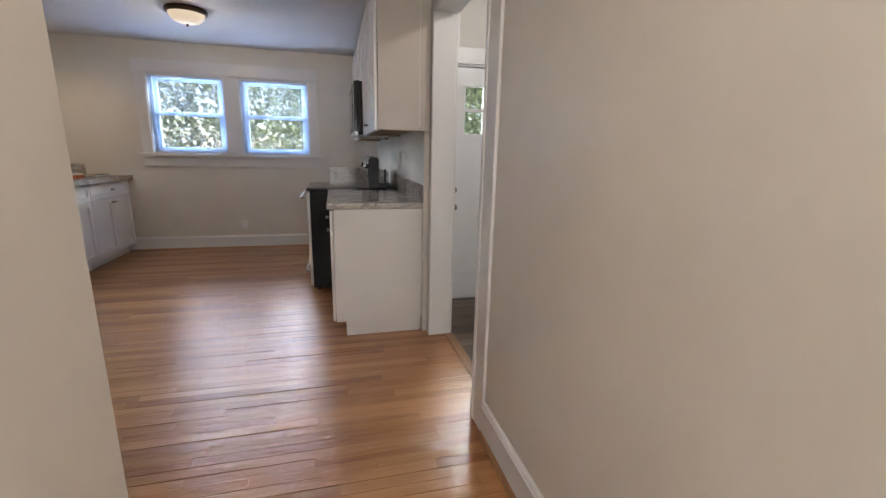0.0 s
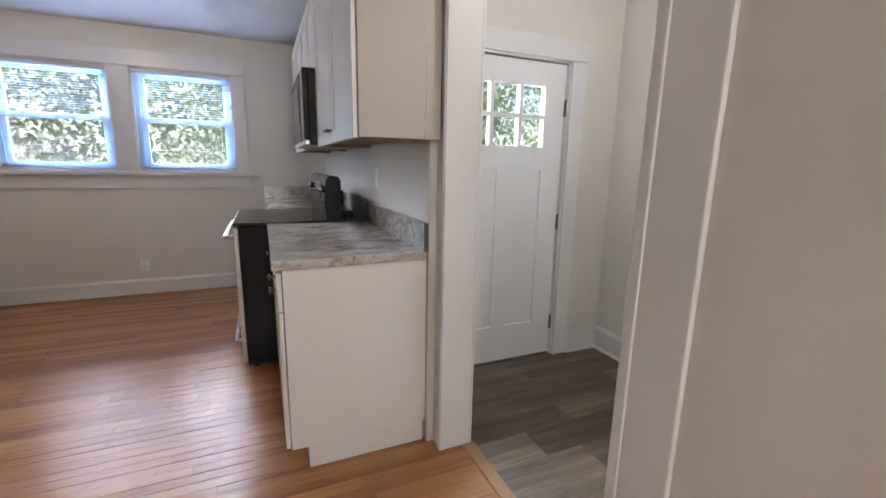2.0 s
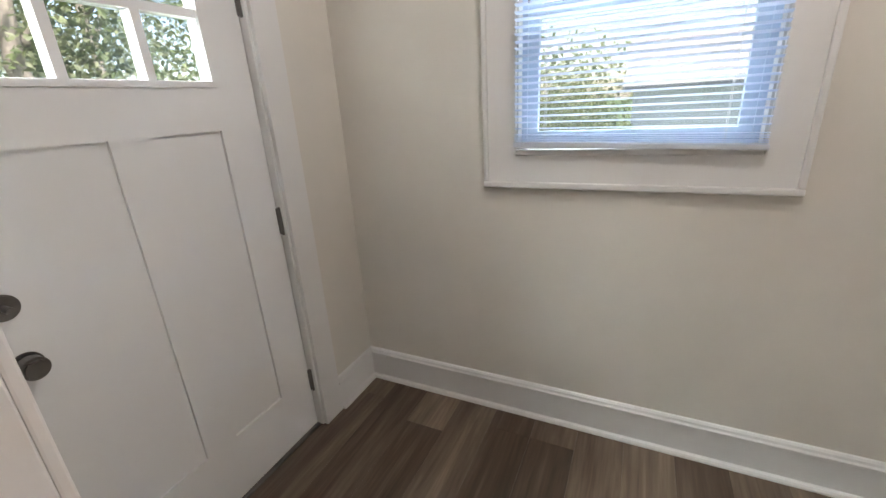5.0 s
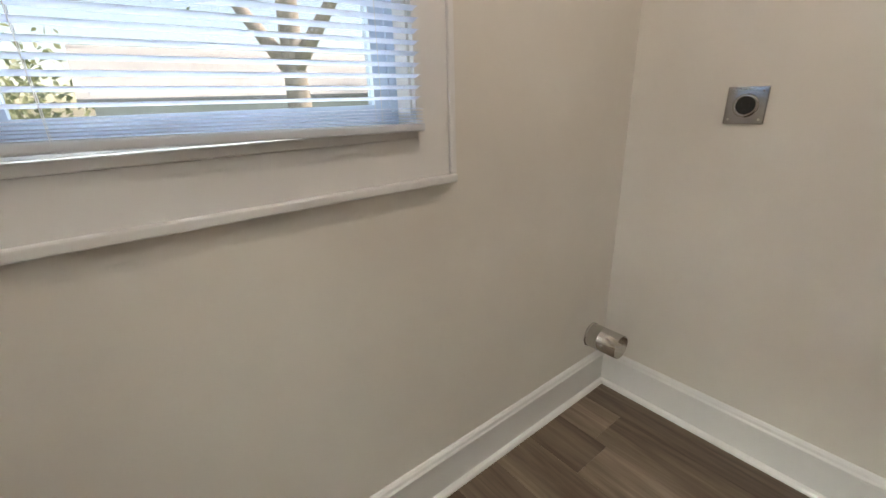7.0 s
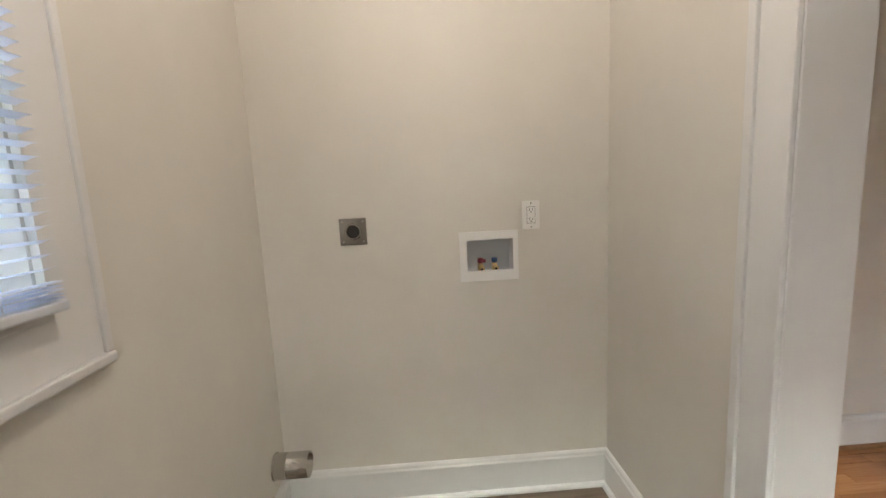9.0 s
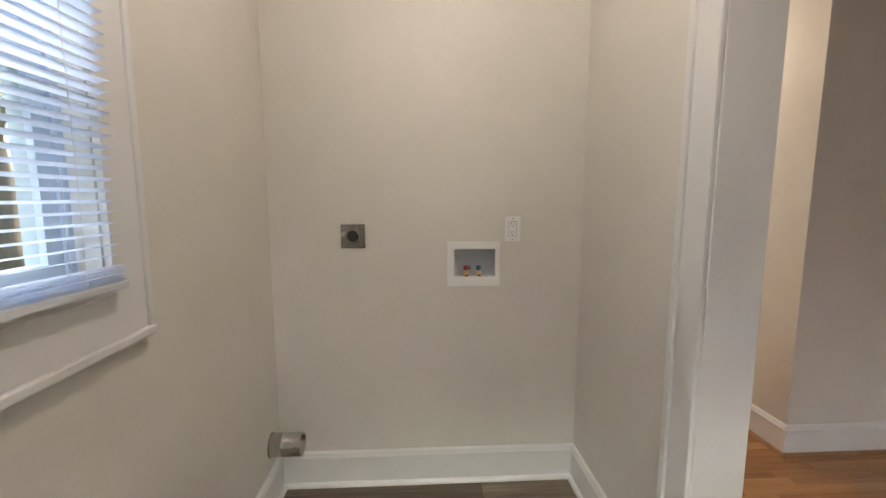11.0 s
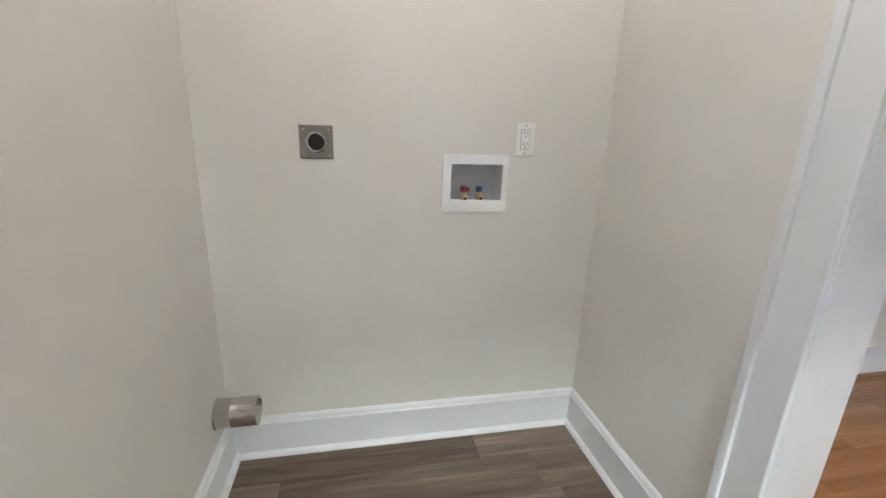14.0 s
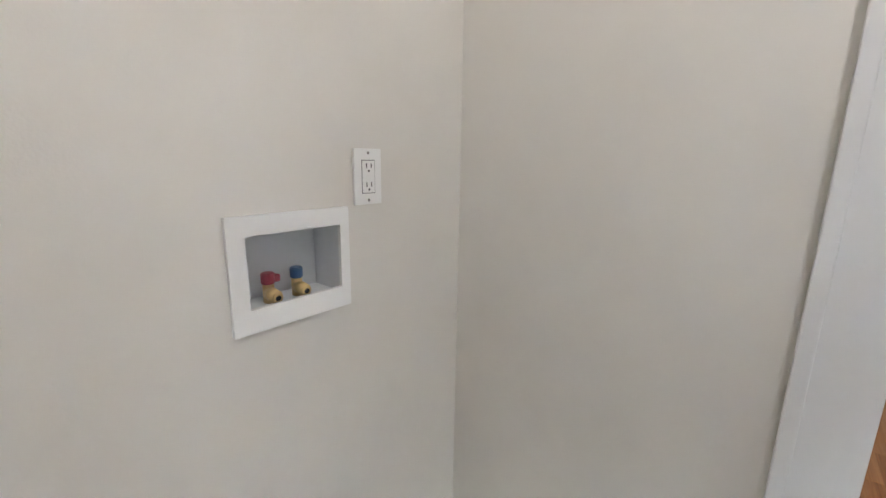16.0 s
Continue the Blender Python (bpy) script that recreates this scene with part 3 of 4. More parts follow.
for a, b, c, d in panels:
    part("panel", box(a - 0.004, b + 0.004, 0.011, 0.030, c - 0.004, d + 0.004), DOORP, bd, m=DM)
for a, b, c, d in lites:
    p = part("pane", box(a - 0.004, b + 0.004, 0.018, 0.022, c - 0.004, d + 0.004), GLASS_DOOR, bd, m=DM)
    p.visible_shadow = False
part("glazing_bead", slab(1.560, 2.146, 1.434, 1.838, -0.006, -0.0005, [(1.576, 2.130, 1.450, 1.822)]), DOORP, bd, m=DM)
for z in (0.24, 0.96, 1.70):
    h = part("hinge", box(x1 - 0.004, x1 + 0.012, -0.008, 0.004, z - 0.05, z + 0.05, 0.001), NICKEL, bd, "dark metal hinge", m=DM)
    part("hinge_pin", cyl((x1 + 0.004, -0.011, z - 0.054), (x1 + 0.004, -0.011, z + 0.054), 0.006, 10), NICKEL, h, m=DM)
for z, r, n in ((0.985, 0.026, "deadbolt"), (0.84, 0.027, "door_knob")):
    k = part(n, cyl((1.495, -0.012, z), (1.495, -0.0005, z), r + 0.004, 24, bevel=0.003), NICKEL, bd, "dark metal " + n.replace("_", " "), m=DM)
    part("knob_ball" if n == "door_knob" else "thumb_turn", cyl((1.495, -0.05, z), (1.495, -0.012, z), r if n == "door_knob" else 0.008, 20, bevel=0.006 if n == "door_knob" else 0.002), NICKEL, k, m=DM)
dt = thing("door_trim", (1.858, 3.95, 0), "white painted frame and casing of the back door", "door trim", kind="structure")
for a, b in ((x0 - 0.028, x0 - 0.004), (x1 + 0.004, x1 + 0.028)):
    part("jamb", box(a, b, 3.940, 4.079, 0, dz + 0.004, 0.002), TRIM, dt)
part("head_jamb", box(x0 - 0.028, x1 + 0.028, 3.940, 4.079, dz + 0.005, dz + 0.028, 0.002), TRIM, dt)
part("stop", box(x0 - 0.0035, x1 + 0.0035, 4.0125, 4.030, dz - 0.014, dz + 0.0045), TRIM, dt)
for a, b in ((x0 - 0.0035, x0 + 0.012), (x1 - 0.012, x1 + 0.0035)):
    part("stop", box(a, b, 4.0125, 4.030, 0.0105, dz - 0.0145), TRIM, dt)
for a, b in ((x0 - 0.113, x0 - 0.012), (x1 + 0.012, x1 + 0.123)):
    part("casing", box(a, b, 3.921, 3.939, 0, dz + 0.016, 0.003, seg=2), TRIM, dt)
part("head_casing", box(x0 - 0.125, x1 + 0.135, 3.918, 3.939, dz + 0.017, dz + 0.135, 0.003, seg=2), TRIM, dt)
whole("door_sill", box(x0 - 0.003, x1 + 0.003, 3.955, 4.10, -0.009, 0.010, 0.003), NICKEL, "dark metal sill under the back door", "threshold", kind="structure")


# ---- kitchen ----
def front(u0, u1, z0, z1, d0=-0.0205, d1=-0.0035, stile=0.058):
    """A shaker door or drawer front with a recessed panel."""
    bm = slab(u0, u1, z0, z1, d0, d1, [(u0 + stile, u1 - stile, z0 + stile, z1 - stile)])
    return join(bm, box(u0 + stile - 0.003, u1 - stile + 0.003, d0 + 0.010, d1 - 0.002, z0 + stile - 0.003, z1 - stile + 0.003))


def pull(parent, m, u, z, long=0.0):
    """A small dark T-shaped knob, or a bar pull when long."""
    bm = cyl((u, -0.044, z), (u, -0.0205, z), 0.0055, 12)
    w = max(long, 0.045) / 2
    bm = cyl((u - w, -0.046, z), (u + w, -0.046, z), 0.006, 12, bm=bm, bevel=0.002)
    part("pull", bm, NICKEL, parent, "dark metal pull", m=m, smooth=True)


def base_unit(m, u0, u1, depth, doors, drawers, label, height=0.905, group="kitchen base cabinets", pulls=()):
    c = thing("base_cabinet", m @ Vector(((u0 + u1) / 2, depth / 2, 0)), label, "cabinet", group)
    body = box(u0, u1, 0, depth, 0.105, height, 0.0015)
    part("carcass", body, CAB, c, m=m)
    part("toe_kick", box(u0 + 0.002, u1 - 0.002, 0.07, depth - 0.01, 0, 0.104), CAB, c, m=m)
    for a, b in drawers:
        d = part("drawer_front", front(a + 0.003, b - 0.003, 0.735, height - 0.012, stile=0.042), CAB, c, m=m)
        if (a, b) in pulls:
            pull(d, m, (a + b) / 2, 0.815, 0.07)
    for k, (a, b) in enumerate(doors):
        d = part("door", front(a + 0.003, b - 0.003, 0.115, 0.725), CAB, c, m=m)
        pull(d, m, b - 0.03 if k % 2 == 0 else a + 0.03, 0.675)
    return c


RM, WM = facing_west(0.50), facing_east(-1.93)
# near side of the range: u = -y
base_unit(RM, -4.44, -3.385, 0.609, [(-4.44, -3.915), (-3.915, -3.385)], [(-4.44, -3.915), (-3.915, -3.385)], "white shaker base cabinet beside the range with a plain end panel", pulls=((-4.44, -3.915), (-3.915, -3.385)))
base_unit(RM, -6.46, -5.30, 0.595, [(-6.46, -5.88), (-5.88, -5.30)], [(-6.46, -5.88), (-5.88, -5.30)], "white shaker base cabinet in the corner past the range")
base_unit(WM, 4.70, 5.585, 0.60, [(4.70, 5.14), (5.14, 5.585)], [(4.70, 5.585)], "white shaker sink cabinet with two doors under a false front")
base_unit(WM, 5.59, 6.44, 0.60, [(5.59, 6.015), (6.015, 6.44)], [(5.59, 6.44)], "white shaker base cabinet with one drawer over two doors", pulls=((5.59, 6.44),))
whole("end_panel", box(-2.62, -1.90, 3.90, 4.02, 0, 0.905, 0.002), CAB, "white end panel that carries the worktop beside an empty appliance bay", "panel")


def bullnose_top(x0, x1, y0, y1, hole=None):
    bm = None
    if hole is None:
        return box(x0, x1, y0, y1, 0.9065, 0.945, 0.006, seg=3)
    a, b, c, d = hole
    m = Matrix.Rotation(radians(-90), 4, "X")
    bm = slab(x0, x1, y0, y1, 0.9065, 0.945, [(a, b, c, d)])
    for v in bm.verts:
        v.co = Vector((v.co.x, v.co.z, v.co.y))
    rim = [e for e in bm.edges if all(v.co.x > x1 - 1e-4 for v in e.verts) and len(e.link_faces) == 2 and e.calc_face_angle(0) > 1]
    bmesh.ops.bevel(bm, geom=rim, offset=0.006, segments=3, affect="EDGES")
    return bm


def worktop(name, label, top, splashes):
    co = [v.co.copy() for v in top.verts]
    t = thing(name, (sum(c.x for c in co) / len(co), sum(c.y for c in co) / len(co), 0.906), label, "worktop")
    part("top", top, STONE, t)
    for s in splashes:
        part("backsplash", box(*s, 0.945, 1.075, 0.003, seg=2), STONE, t)


worktop("worktop", "grey-brown veined worktop with a low backsplash beside the range", bullnose_top(0.462, 1.108, 3.374, 4.445), [(1.088, 1.108, 3.366, 4.445)])
worktop("worktop", "grey-brown veined worktop in the corner past the range", bullnose_top(0.462, 1.108, 5.295, 6.498), [(1.088, 1.108, 5.296, 6.476), (0.465, 1.108, 6.477, 6.498)])
whole("splash_end_cap", box(1.0885, 1.1075, 3.3625, 3.3658, 0.947, 1.073), NICKEL, "dark unfinished end of the low backsplash", "end cap")
SINK = (-2.42, -2.02, 4.78, 5.48)
worktop("worktop", "grey-brown veined sink worktop with a low backsplash", bullnose_top(-2.648, -1.875, 3.86, 6.498, SINK), [(-2.648, -2.626, 3.862, 6.476), (-2.648, -2.35, 6.477, 6.498)])


def sink():
    a, b, c, d = SINK
    s = thing("sink", ((a + b) / 2, (c + d) / 2, 0.72), "stainless undermount kitchen sink", "sink")
    bm = bmesh.new()
    rings = []
    for g, z in ((0.012, 0.9055), (0.0, 0.9055), (-0.004, 0.90), (-0.012, 0.76), (-0.035, 0.728), (-0.10, 0.722)):
        x0, x1, y0, y1 = a - g, b + g, c - g, d + g
        r = 0.05
        pts = []
        for cx, cy, s0 in ((x1 - r, y1 - r, 0), (x0 + r, y1 - r, 90), (x0 + r, y0 + r, 180), (x1 - r, y0 + r, 270)):
            pts += [(cx + r * math.cos(radians(s0 + k * 18)), cy + r * math.sin(radians(s0 + k * 18)), z) for k in range(6)]
        rings.append([bm.verts.new(p) for p in pts])
    for p, q in zip(rings, rings[1:]):
        for k in range(len(p)):
            bm.faces.new((p[k], p[(k + 1) % len(p)], q[(k + 1) % len(p)], q[k]))
    bm.faces.new(rings[-1])
    bmesh.ops.solidify(bm, geom=bm.faces[:], thickness=0.0012)
    part("basin", bm, BASIN, s, smooth=True)
    part("drain", cyl(((a + b) / 2, (c + d) / 2, 0.7235), ((a + b) / 2, (c + d) / 2, 0.727), 0.045, 24), CHROME, s)


sink()


def faucet():
    x, y, z = -2.46, 4.95, 0.945
    f = thing("faucet", (x, y, z), "brushed chrome gooseneck kitchen faucet with a side lever", "faucet")
    part("base", cyl((x, y, z + 0.0005), (x, y, z + 0.10), 0.024, 20, 0.019, bevel=0.003), CHROME, f, smooth=True)
    pts = [(x, y, z + 0.09), (x, y, z + 0.25)] + [(x + 0.085 - 0.085 * math.cos(radians(k)), y, z + 0.25 + 0.085 * math.sin(radians(k))) for k in range(20, 161, 20)]
    part("spout", tube(pts, 0.0125, 14), CHROME, f, smooth=True)
    e = Vector(pts[-1])
    d = (e - Vector(pts[-2])).normalized()
    part("spray_head", cyl(e - d * 0.005, e + d * 0.10, 0.0145, 16, 0.018, bevel=0.003), CHROME, f, smooth=True)
    lv = part("lever_hub", cyl((x, y + 0.015, z + 0.075), (x, y + 0.045, z + 0.075), 0.014, 16, bevel=0.003), CHROME, f, smooth=True)
    part("lever", tube([(x, y + 0.04, z + 0.075), (x, y + 0.065, z + 0.10), (x, y + 0.08, z + 0.145)], 0.006, 10), CHROME, lv, smooth=True)


faucet()


def booklet(x, y, z, w, d, h, turn, mat, label):
    b = thing("booklet", (x, y, z), label, "booklet", "papers on the worktop")
    m = pose(x, y, z, 0, 0, turn)
    part("pages", box(-w / 2 + 0.003, w / 2 - 0.003, -d / 2 + 0.003, d / 2 - 0.003, 0.0012, h - 0.0012), mat if mat is ORANGE else PAPER, b, m=m)
    part("cover", box(-w / 2, w / 2, -d / 2, d / 2, h - 0.001, h, 0), mat, b, m=m)
    part("cover", box(-w / 2, w / 2, -d / 2, d / 2, 0, 0.001, 0), mat, b, m=m)
    part("spine", box(-w / 2 - 0.0012, -w / 2, -d / 2, d / 2, 0, h), mat, b, m=m)


booklet(-2.28, 5.98, 0.9455, 0.22, 0.29, 0.016, 12, ORANGE, "orange appliance booklet lying on the worktop")
booklet(-2.30, 5.99, 0.962, 0.21, 0.28, 0.010, 28, ORANGE, "orange booklet in the middle of the pile")
booklet(-2.27, 5.97, 0.9725, 0.20, 0.27, 0.012, 5, PAPER, "white booklet on top of the pile")
booklet(-2.12, 6.24, 0.9455, 0.13, 0.22, 0.022, -12, BLACK, "black folder lying on the worktop by the window wall")
for y in (5.42, 6.18):
    whole("backsplash_clip", box(-2.6255, -2.606, y - 0.02, y + 0.02, 0.9452, 1.085, 0.003), BLACK, "black upright strip against the backsplash", "strip", "black strips on the backsplash")
whole("backsplash_clip", box(1.066, 1.0875, 5.31, 5.345, 0.9452, 1.10, 0.003), BLACK, "black upright strip against the backsplash behind the range", "strip", "black strips on the backsplash")


# ---- range ----
def kitchen_range():
    y0, y1, xf, xb, top = 4.452, 5.288, 0.30, 1.02, 0.945
    r = thing("range", ((xf + xb) / 2, (y0 + y1) / 2, 0), "black and stainless electric range with a raised control panel", "range")
    part("body", box(xf, xb, y0, y1, 0.03, top - 0.012, 0.004), BLACK, r)
    for x in (xf + 0.05, xb - 0.05):
        for y in (y0 + 0.05, y1 - 0.05):
            part("foot", cyl((x, y, 0), (x, y, 0.032), 0.018, 12), RUBBER, r)
    part("cooktop", box(xf - 0.028, xb - 0.09, y0 - 0.001, y1 + 0.001, top - 0.011, top + 0.012, 0.006, seg=2), BGLASS, r, "black glass cooktop")
    part("front_trim", box(xf - 0.033, xf - 0.0285, y0 - 0.0005, y1 + 0.0005, top - 0.02, top + 0.006, 0.002), STEEL, r, "steel edge strip")
    door = part("oven_door", box(xf - 0.030, xf - 0.001, y0 + 0.001, y1 - 0.001, 0.235, top - 0.024, 0.004, seg=2), STEEL, r, "brushed steel oven door")
    part("oven_window", box(xf - 0.0325, xf - 0.0302, y0 + 0.13, y1 - 0.13, 0.36, 0.70, 0.001), BGLASS, door)
    for nm, z, par in (("oven_handle", 0.868, door),):
        bm = tube([(xf - 0.031, y0 + 0.05, z), (xf - 0.065, y0 + 0.05, z), (xf - 0.078, y0 + 0.065, z), (xf - 0.078, y1 - 0.065, z), (xf - 0.065, y1 - 0.05, z), (xf - 0.031, y1 - 0.05, z)], 0.013, 12)
        part(nm, bm, STEEL, par, "steel bar handle", smooth=True)
    dr = part("storage_drawer", box(xf - 0.026, xf - 0.001, y0 + 0.001, y1 - 0.001, 0.05, 0.228, 0.004, seg=2), STEEL, r, "brushed steel storage drawer")
    bm = tube([(xf - 0.027, y0 + 0.06, 0.19), (xf - 0.055, y0 + 0.062, 0.185), (xf - 0.062, y0 + 0.09, 0.18), (xf - 0.062, y1 - 0.09, 0.18), (xf - 0.055, y1 - 0.062, 0.185), (xf - 0.027, y1 - 0.06, 0.19)], 0.011, 12)
    part("drawer_handle", bm, STEEL, dr, "steel bar handle", smooth=True)
    # raised control panel, leaning forward over the cooktop at its top
    prof = [(0.915, top), (0.922, 1.212), (0.908, 1.238), (0.868, 1.246), (0.838, 1.236), (0.824, 1.21), (0.812, 1.075), (0.822, 1.045), (0.822, top)]
    bm = bmesh.new()
    for ya, yb in ((y0, y1),):
        A = [bm.verts.new((x, ya, z)) for x, z in prof]
        B = [bm.verts.new((x, yb, z)) for x, z in prof]
        bm.faces.new(A); bm.faces.new(B)
        for k in range(len(prof)):
            bm.faces.new((A[k], A[(k + 1) % len(prof)], B[(k + 1) % len(prof)], B[k]))
    bmesh.ops.bevel(bm, geom=bm.edges[:], offset=0.003, segments=2, affect="EDGES")
    bg = part("control_panel", bm, BLACK, r, "black control panel")
    d = Vector((0.812 - 0.824, 0, 1.075 - 1.21)).normalized()
    n = Vector((d.z, 0, -d.x))
    part("control_glass", box(-0.055, 0.055, y0 + 0.20, y1 - 0.20, -0.001, 0.001), BGLASS, bg, m=Matrix.Translation(Vector((0.818, 0, 1.142)) + n * 0.0015) @ Matrix.Rotation(math.atan2(-d.z, d.x), 4, "Y"))
    for y in (y0 + 0.07, y0 + 0.15, y1 - 0.15, y1 - 0.07):
        p = Vector((0.819, y, 1.155))
        k = part("knob", cyl(p, p + n * 0.030, 0.023, 20, 0.019, bevel=0.003), CHROME, bg, "silver control knob", smooth=True)
    for x, y, rr in ((0.43, y0 + 0.20, 0.10), (0.43, y1 - 0.22, 0.085), (0.68, y0 + 0.20, 0.08), (0.68, y1 - 0.22, 0.10)):
        part("burner_ring", turned([(rr, 0), (rr, 0.0006), (rr - 0.002, 0.0006), (rr - 0.002, 0)], 40), RINGS, r, m=pose(x, y, top + 0.0122))
    part("rear_duct", box(0.93, 1.06, y0 + 0.30, y1 - 0.002, top - 0.011, 0.985, 0.004), BLACK, r)


kitchen_range()


def refrigerator():
    x0, x1, y0, yf, top, split = -2.16, -1.42, 1.405, 2.17, 1.74, 1.145
    f = thing("refrigerator", ((x0 + x1) / 2, (y0 + yf) / 2, 0), "black-sided steel-fronted refrigerator against the kitchen wall", "refrigerator")
    part("body", box(x0, x1, y0, yf, 0.035, top, 0.006, seg=2), BLACK, f, "black cabinet")
    part("kick_grille", box(x0 + 0.02, x1 - 0.02, yf - 0.03, yf + 0.012, 0.02, 0.075, 0.003), RUBBER, f)
    for x in (x0 + 0.06, x1 - 0.06):
        for y in (y0 + 0.08, yf - 0.08):
            part("foot", cyl((x, y, 0), (x, y, 0.036), 0.02, 12), RUBBER, f)
    for nm, a, b, za, zb in (("fridge_door", 0.085, split - 0.006, 0.60, 1.08), ("freezer_door", split + 0.006, top + 0.004, 1.21, 1.52)):
        d = part(nm, box(x0 + 0.002, x1 - 0.002, yf + 0.006, yf + 0.075, a, b, 0.012, seg=3), STEEL, f, "brushed steel door")
        part("gasket", box(x0 + 0.012, x1 - 0.012, yf + 0.0005, yf + 0.0055, a + 0.01, b - 0.01), RUBBER, d)
        xh = x1 - 0.05
        part("handle", tube([(xh, yf + 0.075, za), (xh, yf + 0.115, za + 0.02), (xh, yf + 0.118, za + 0.05), (xh, yf + 0.118, zb - 0.05), (xh, yf + 0.115, zb - 0.02), (xh, yf + 0.075, zb)], 0.011, 12), STEEL, d, "steel bar handle", smooth=True)


refrigerator()


# ---- wall cabinets and microwave ----
UM = facing_west(0.80)


def wall_unit(u0, u1, z0, z1, depth, split, label):
    c = thing("wall_cabinet", UM @ Vector(((u0 + u1) / 2, depth / 2, z0)), label, "cabinet", "kitchen wall cabinets")
    part("carcass", box(u0, u1, 0, depth, z0 + 0.024, z1, 0.0015), CAB, c, m=UM)
    part("underside", box(u0 + 0.017, u1 - 0.017, 0.019, depth - 0.002, z0 + 0.017, z0 + 0.0235), RAWPLY, c, "raw plywood underside", m=UM)
    part("bottom_rail", box(u0, u1, 0, 0.018, z0, z0 + 0.0237, 0.001), CAB, c, m=UM)
    for a, b in ((u0, u0 + 0.016), (u1 - 0.016, u1)):
        part("side_rail", box(a, b, 0.0185, depth, z0, z0 + 0.0237, 0.001), RAWPLY, c, m=UM)
    if z0 < 1.5:
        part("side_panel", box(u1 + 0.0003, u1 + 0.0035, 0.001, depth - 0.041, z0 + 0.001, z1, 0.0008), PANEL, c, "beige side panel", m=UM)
    ends = [u0] + list(split) + [u1]
    for k, (a, b) in enumerate(zip(ends, ends[1:])):
        d = part("door", front(a + 0.003, b - 0.003, z0 - 0.004, z1 - 0.004), CAB, c, m=UM)
        pull(d, UM, b - 0.03 if k % 2 == 0 else a + 0.03, z0 + 0.055)
    return c


wall_unit(-4.405, -3.315, 1.424, 2.32, 0.308, (-3.86,), "white shaker wall cabinet with two doors above the worktop")
wall_unit(-5.255, -4.41, 1.885, 2.32, 0.308, (-4.83,), "short white shaker wall cabinet above the microwave")
wall_unit(-6.10, -5.26, 1.424, 2.32, 0.308, (-5.68,), "white shaker wall cabinet past the microwave")
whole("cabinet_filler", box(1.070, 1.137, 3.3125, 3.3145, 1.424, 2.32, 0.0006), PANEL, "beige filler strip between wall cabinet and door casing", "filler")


def microwave():
    y0, y1, xf, xb, z0, z1 = 4.412, 5.252, 0.735, 1.108, 1.432, 1.878
    w = thing("microwave", ((xf + xb) / 2, (y0 + y1) / 2, z0), "black over-the-range microwave with a steel lower edge", "microwave")
    part("body", box(xf, xb, y0, y1, z0, z1, 0.003), BGLASS, w)
    d = part("door", box(xf - 0.032, xf - 0.0005, y0 + 0.20, y1, z0 + 0.03, z1, 0.004, seg=2), BLACK, w, "black framed door")
    part("door_glass", box(xf - 0.0345, xf - 0.0325, y0 + 0.26, y1 - 0.08, z0 + 0.08, z1 - 0.06), BGLASS, d)
    part("control_panel", box(xf - 0.030, xf - 0.0005, y0, y0 + 0.196, z0 + 0.03, z1, 0.004, seg=2), BGLASS, w)
    part("vent_grille", box(xf - 0.026, xf - 0.0005, y0, y1, z0 + 0.002, z0 + 0.028, 0.003), STEEL, w)
    part("task_lamp_lens", box(xf + 0.02, xf + 0.09, y0 + 0.08, y0 + 0.25, z0 - 0.006, z0 - 0.0005, 0.002), PLASTIC, w, "white lamp lens")


microwave()


# ---- lamps and outlets ----
def dome_lamp(x, y, z, watts, label, tone=WARM):
    d = thing("ceiling_lamp", (x, y, z), label, "ceiling lamp", "flush dome lamps")
    m = pose(x, y, z)
    part("rim", turned([(0, 0), (0.165, 0), (0.172, -0.012), (0.168, -0.035), (0.155, -0.045), (0.148, -0.040), (0.148, -0.01), (0, -0.01)], 40), BRONZE, d, "dark bronze rim", m=m, smooth=True)
    g = part("glass_bowl", turned([(0.146, -0.03), (0.146, -0.05), (0.135, -0.075), (0.105, -0.102), (0.06, -0.118), (0, -0.124)], 40), SHADE, d, "glowing frosted glass bowl", m=m, smooth=True)
    g.visible_shadow = False
    part("finial", turned([(0, -0.122), (0.012, -0.124), (0.008, -0.132), (0.010, -0.14), (0, -0.146)], 16), BRONZE, d, m=m, smooth=True)
    bulb("dome_bulb", (x, y, z - 0.08), watts, tone, 0.06)


dome_lamp(-0.72, 5.12, H - 0.0005, 1.6, "bronze-rimmed flush ceiling lamp with a glowing glass bowl")
dome_lamp(0.62, 0.2, H - 0.0005, 4.3, "bronze-rimmed flush ceiling lamp in the hall")
# the laundry's lamp is assumed: kept out of view, it evens out the walls
dome_lamp(1.95, 2.50, H - 0.0005, 3.4, "unseen flush ceiling lamp added to fill the laundry with light", COOL)
can = thing("recessed_lamp", (-2.32, 5.78, H - 0.004), "round recessed ceiling lamp, switched on", "ceiling lamp")
part("trim_ring", turned([(0.095, 0.0035), (0.095, 0.0), (0.088, -0.006), (0.072, -0.006), (0.068, 0.0), (0.068, 0.0035)], 36), PLASTIC, can, m=pose(-2.32, 5.78, H - 0.004))
part("lens", turned([(0.0675, 0.0015), (0.0675, -0.001), (0, -0.001)], 36), LENS, can, m=pose(-2.32, 5.78, H - 0.004))
cl = bpy.data.lights.new("recessed_bulb", "SPOT")
cl.energy, cl.color, cl.spot_size, cl.spot_blend, cl.shadow_soft_size = 3.8, (1.0, 0.76, 0.47), radians(140), 0.9, 0.06
new("recessed_bulb", cl).location = (-2.32, 5.78, H - 0.012)


